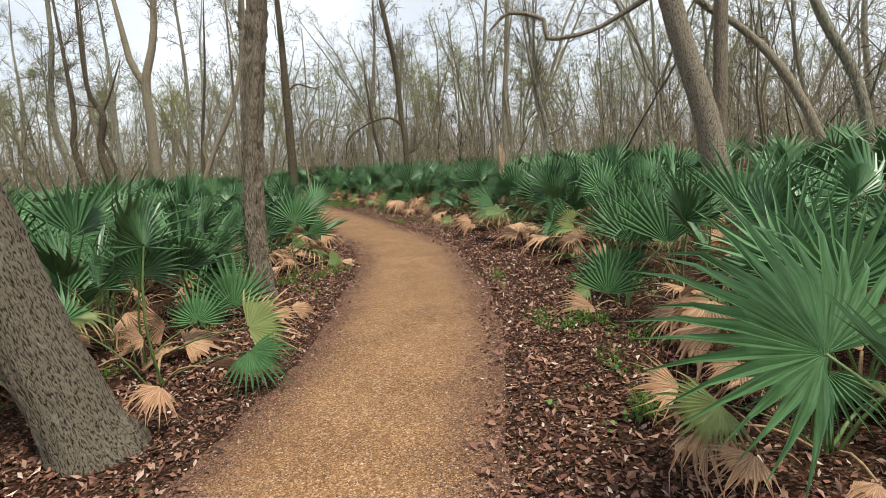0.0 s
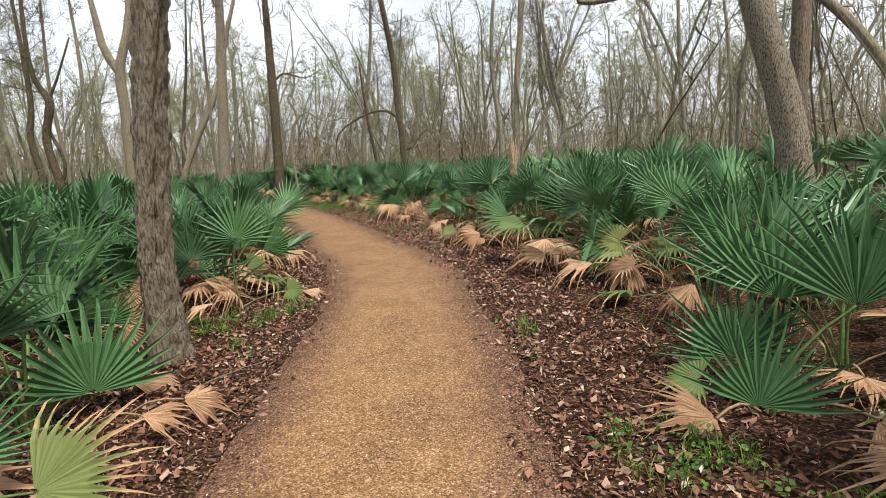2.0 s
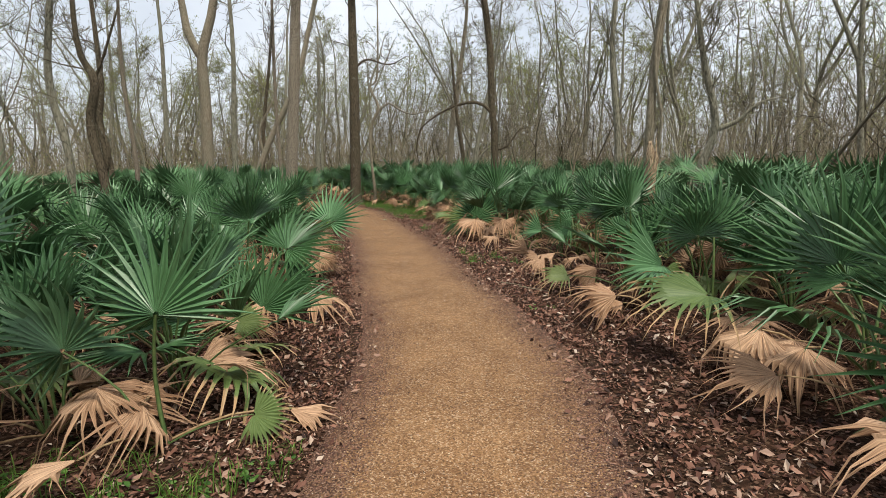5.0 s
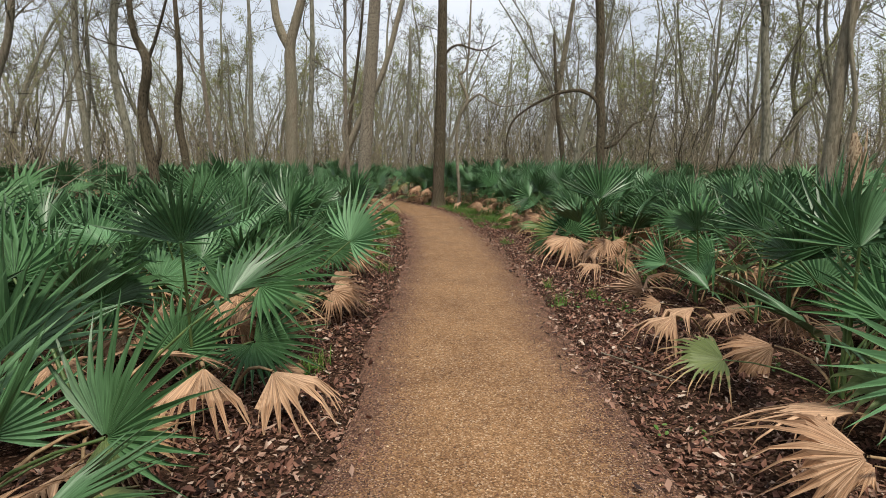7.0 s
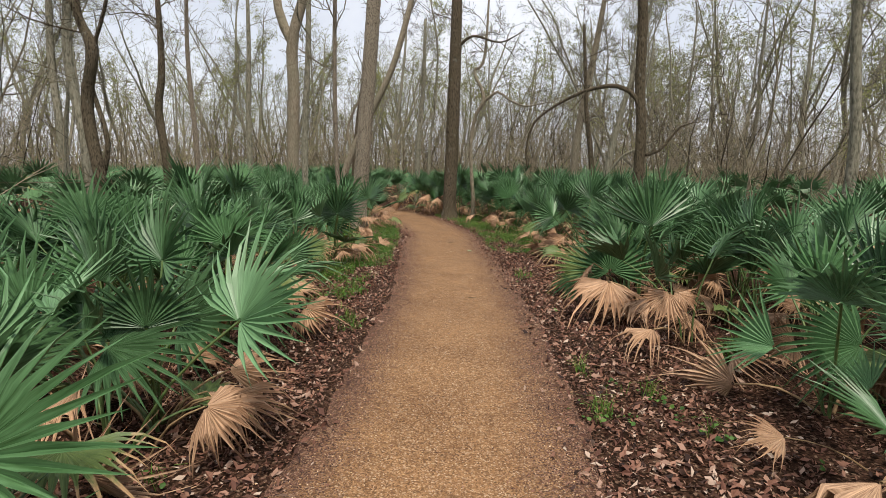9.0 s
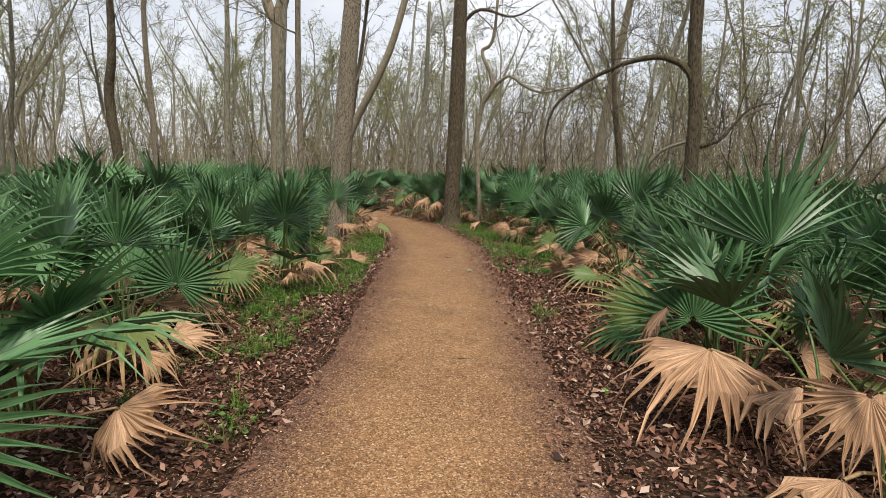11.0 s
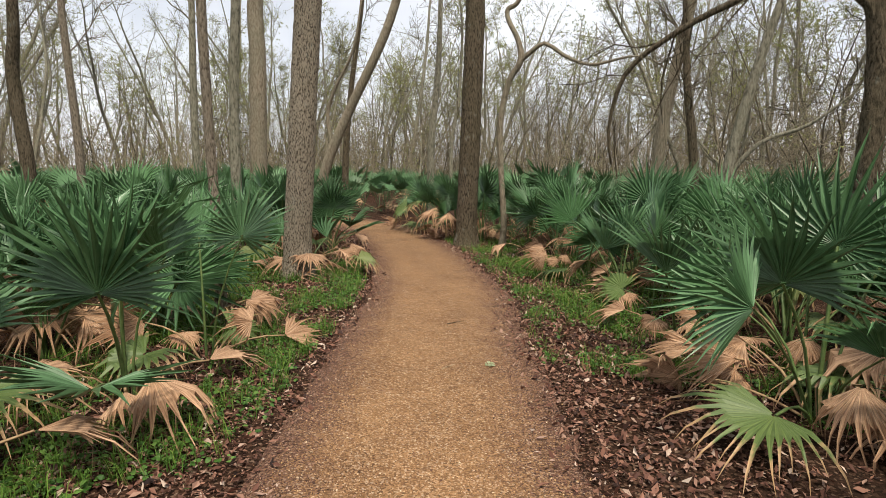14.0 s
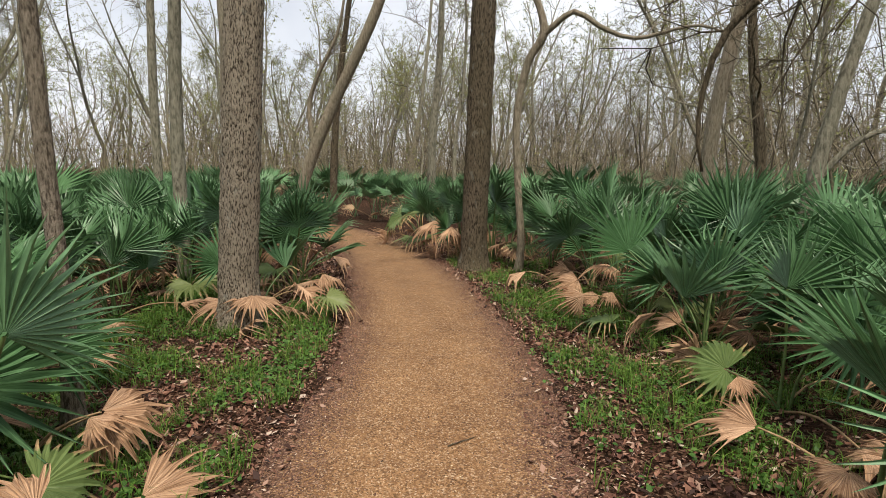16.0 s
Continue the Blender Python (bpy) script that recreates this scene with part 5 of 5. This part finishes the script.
def green_patch(x, y, off):
    """How green the verge is at a place."""
    n1 = noise.noise((x * 1.1, y * 1.1, 31)) * 0.5 + noise.noise((x * 3.5, y * 3.5, 17)) * 0.35
    want = -0.25
    if off < 0:
        want += 0.44 * math.exp(-((y - 20.0) / 4.4) ** 2) + 0.3 * math.exp(-((y - 22.5) / 1.2) ** 2) + 0.16 * math.exp(-((y - 6.8) / 1.4) ** 2)
    else:
        want += 0.55 * math.exp(-((y - 23.4) / 3.2) ** 2) + 0.15 * math.exp(-((y - 4.4) / 1.4) ** 2)
    return max(0.0, min(1.0, (n1 + want) * 3))


def build_grass():
    rng, g = random.Random(51), Geo()
    for x, y, off in scatter(rng, 3400, 0.95, 3.0, 0, 29, green_patch):
        for _ in range(rng.randint(5, 11)):
            px, py = x + rng.gauss(0, 0.025), y + rng.gauss(0, 0.025)
            h, a, w = rng.uniform(0.05, 0.17), rng.uniform(0, 6.28), rng.uniform(0.0015, 0.003)
            d, s = Vector((math.cos(a), math.sin(a), 0)), Vector((-math.sin(a), math.cos(a), 0)) * w
            b, k = Vector((px, py, ground_z(px, py))), len(g.v)
            m_, t_ = b + d * h * 0.25 + Vector((0, 0, h * 0.7)), b + d * h * rng.uniform(0.5, 1.1) + Vector((0, 0, h * rng.uniform(0.6, 1.0)))
            g.v += [b - s, b + s, m_ + s, m_ - s, t_]
            g.f += [(k, k + 1, k + 2, k + 3), (k + 3, k + 2, k + 4)]
    tagged(new("grass", g.mesh("grass", GRASS, False)), "bright green grass tufts on the verge", "grass", kind="stuff")


build_grass()


def build_weeds():
    rng, g = random.Random(61), Geo()
    for x, y, off in scatter(rng, 9500, 0.95, 3.4, 0, 29, green_patch):
        for _ in range(3):
            c = Vector((x + rng.gauss(0, 0.03), y + rng.gauss(0, 0.03), ground_z(x, y) + rng.uniform(0.015, 0.06)))
            m = Euler((rng.gauss(0, 0.4), rng.gauss(0, 0.4), rng.uniform(0, 6.28))).to_matrix()
            s, k = rng.uniform(0.008, 0.02), len(g.v)
            for u, v, w in ((-1, 0, 0), (-0.3, 0.8, 0.15), (0.7, 0.6, 0.1), (1.1, 0, -0.1), (0.7, -0.6, 0.1), (-0.3, -0.8, 0.15)):
                g.v.append(c + m @ Vector((u * s, v * s, w * s)))
            g.f.append(tuple(range(k, k + 6)))
    tagged(new("weeds", g.mesh("weeds", WEED, False)), "low green broad-leaved weeds on the verge", "weeds", kind="stuff")


build_weeds()


def build_chips():
    rng, g = random.Random(71), Geo()
    for _ in range(30000):
        i = rng.randrange(len(LINE))
        if not 0 < LINE[i, 1] < 29:
            continue
        off = rng.gauss(0, 0.5)
        if abs(off) > 0.95:
            continue
        x, y = LINE[i, 0] + _tan[i, 1] * off + rng.uniform(-0.06, 0.06), LINE[i, 1] - _tan[i, 0] * off
        s, k = 0.002 + 0.006 * rng.random() ** 2, len(g.v)
        z = 0.010 * (1 - (off / 0.87) ** 2) + 0.006 * noise.noise((x * 3, y * 3, 2)) + 0.001
        a = rng.uniform(0, 6.28)
        for u, v, w in ((1, 0, 0), (0, 1, 0), (-1, 0, 0), (0, -1, 0), (0.1, 0.1, 0.8)):
            g.v.append((x + s * (u * math.cos(a) - v * math.sin(a)) * rng.uniform(0.7, 1.3), y + s * (u * math.sin(a) + v * math.cos(a)), z + w * s))
        g.f += [(k, k + 1, k + 4), (k + 1, k + 2, k + 4), (k + 2, k + 3, k + 4), (k + 3, k, k + 4)]
    tagged(new("granite_chips", g.mesh("granite_chips", PEBBLE, False)), "loose tan granite chips on the path", "gravel", kind="stuff")


build_chips()


def stick(x, y, turn, length, radius, mat, label, z=0.0):
    rng, g = random.Random(int(x * 1000 + y * 77)), Geo()
    n = 6
    pts = [Vector((length * (i / n - 0.5), rng.gauss(0, length * 0.02), radius + z)) for i in range(n + 1)]
    g.tube(pts, taper(radius, radius * 0.5, n + 1), 6, 0.1)
    ob = tagged(new("stick", g.mesh("stick", mat)), label, "stick")
    ob.matrix_basis = pose(x, y, 0, 0, 0, turn)


def build_lichen():
    rng, g = random.Random(91), Geo()
    for _ in range(60):
        a, r, s = rng.uniform(0, 6.28), 0.035 * math.sqrt(rng.random()), rng.uniform(0.006, 0.012)
        c = Vector((-4.55 + r * math.cos(a), 19.95 + r * math.sin(a), 0.018 + rng.uniform(0, 0.012)))
        m, k = Euler((rng.gauss(0, 0.6), rng.gauss(0, 0.6), a)).to_matrix(), len(g.v)
        for u, v, w in ((-1, 0, 0), (0, 0.7, 0.3), (1, 0, 0), (0, -0.7, 0.3), (0, 0, -0.6)):
            g.v.append(c + m @ Vector((u * s, v * s, w * s)))
        g.f += [(k, k + 1, k + 2, k + 3), (k, k + 4, k + 1), (k + 1, k + 4, k + 2), (k + 2, k + 4, k + 3), (k + 3, k + 4, k)]
    tagged(new("lichen_tuft", g.mesh("lichen_tuft", LICHEN, False)), "small pale green lichen tuft fallen on the path", "lichen")


build_lichen()
stick(-4.82, 19.77, 75, 0.16, 0.007, BARK_WOOD, "short orange-brown twig lying on the gravel path", 0.01)
stick(-0.32, 12.1, -35, 0.42, 0.009, BARK_PALE, "pale bare stick on the leaf litter", 0.01)
stick(-0.62, 12.35, -30, 0.3, 0.008, BARK_PALE, "pale bare stick on the leaf litter", 0.01)
stick(-1.45, 3.4, 20, 0.35, 0.008, BARK_DARK, "dark fallen stick among dead leaves", 0.01)
stick(-1.6, 6.2, 55, 0.5, 0.006, BARK_PALE, "thin pale stick among dead leaves", 0.01)
stick(-5.9, 17.2, 60, 0.4, 0.012, BARK_PALE, "lichen-spotted fallen stick in the grass", 0.01)
stick(-1.0, 12.0, 100, 0.12, 0.004, BARK_DARK, "small dark twig on the gravel path", 0.01)
stick(-3.2, 16.5, 20, 0.1, 0.004, BARK_DARK, "small dark twig on the gravel path", 0.01)
stick(-5.3, 20.9, 60, 0.2, 0.005, BARK_DARK, "small dark twig on the gravel path", 0.012)
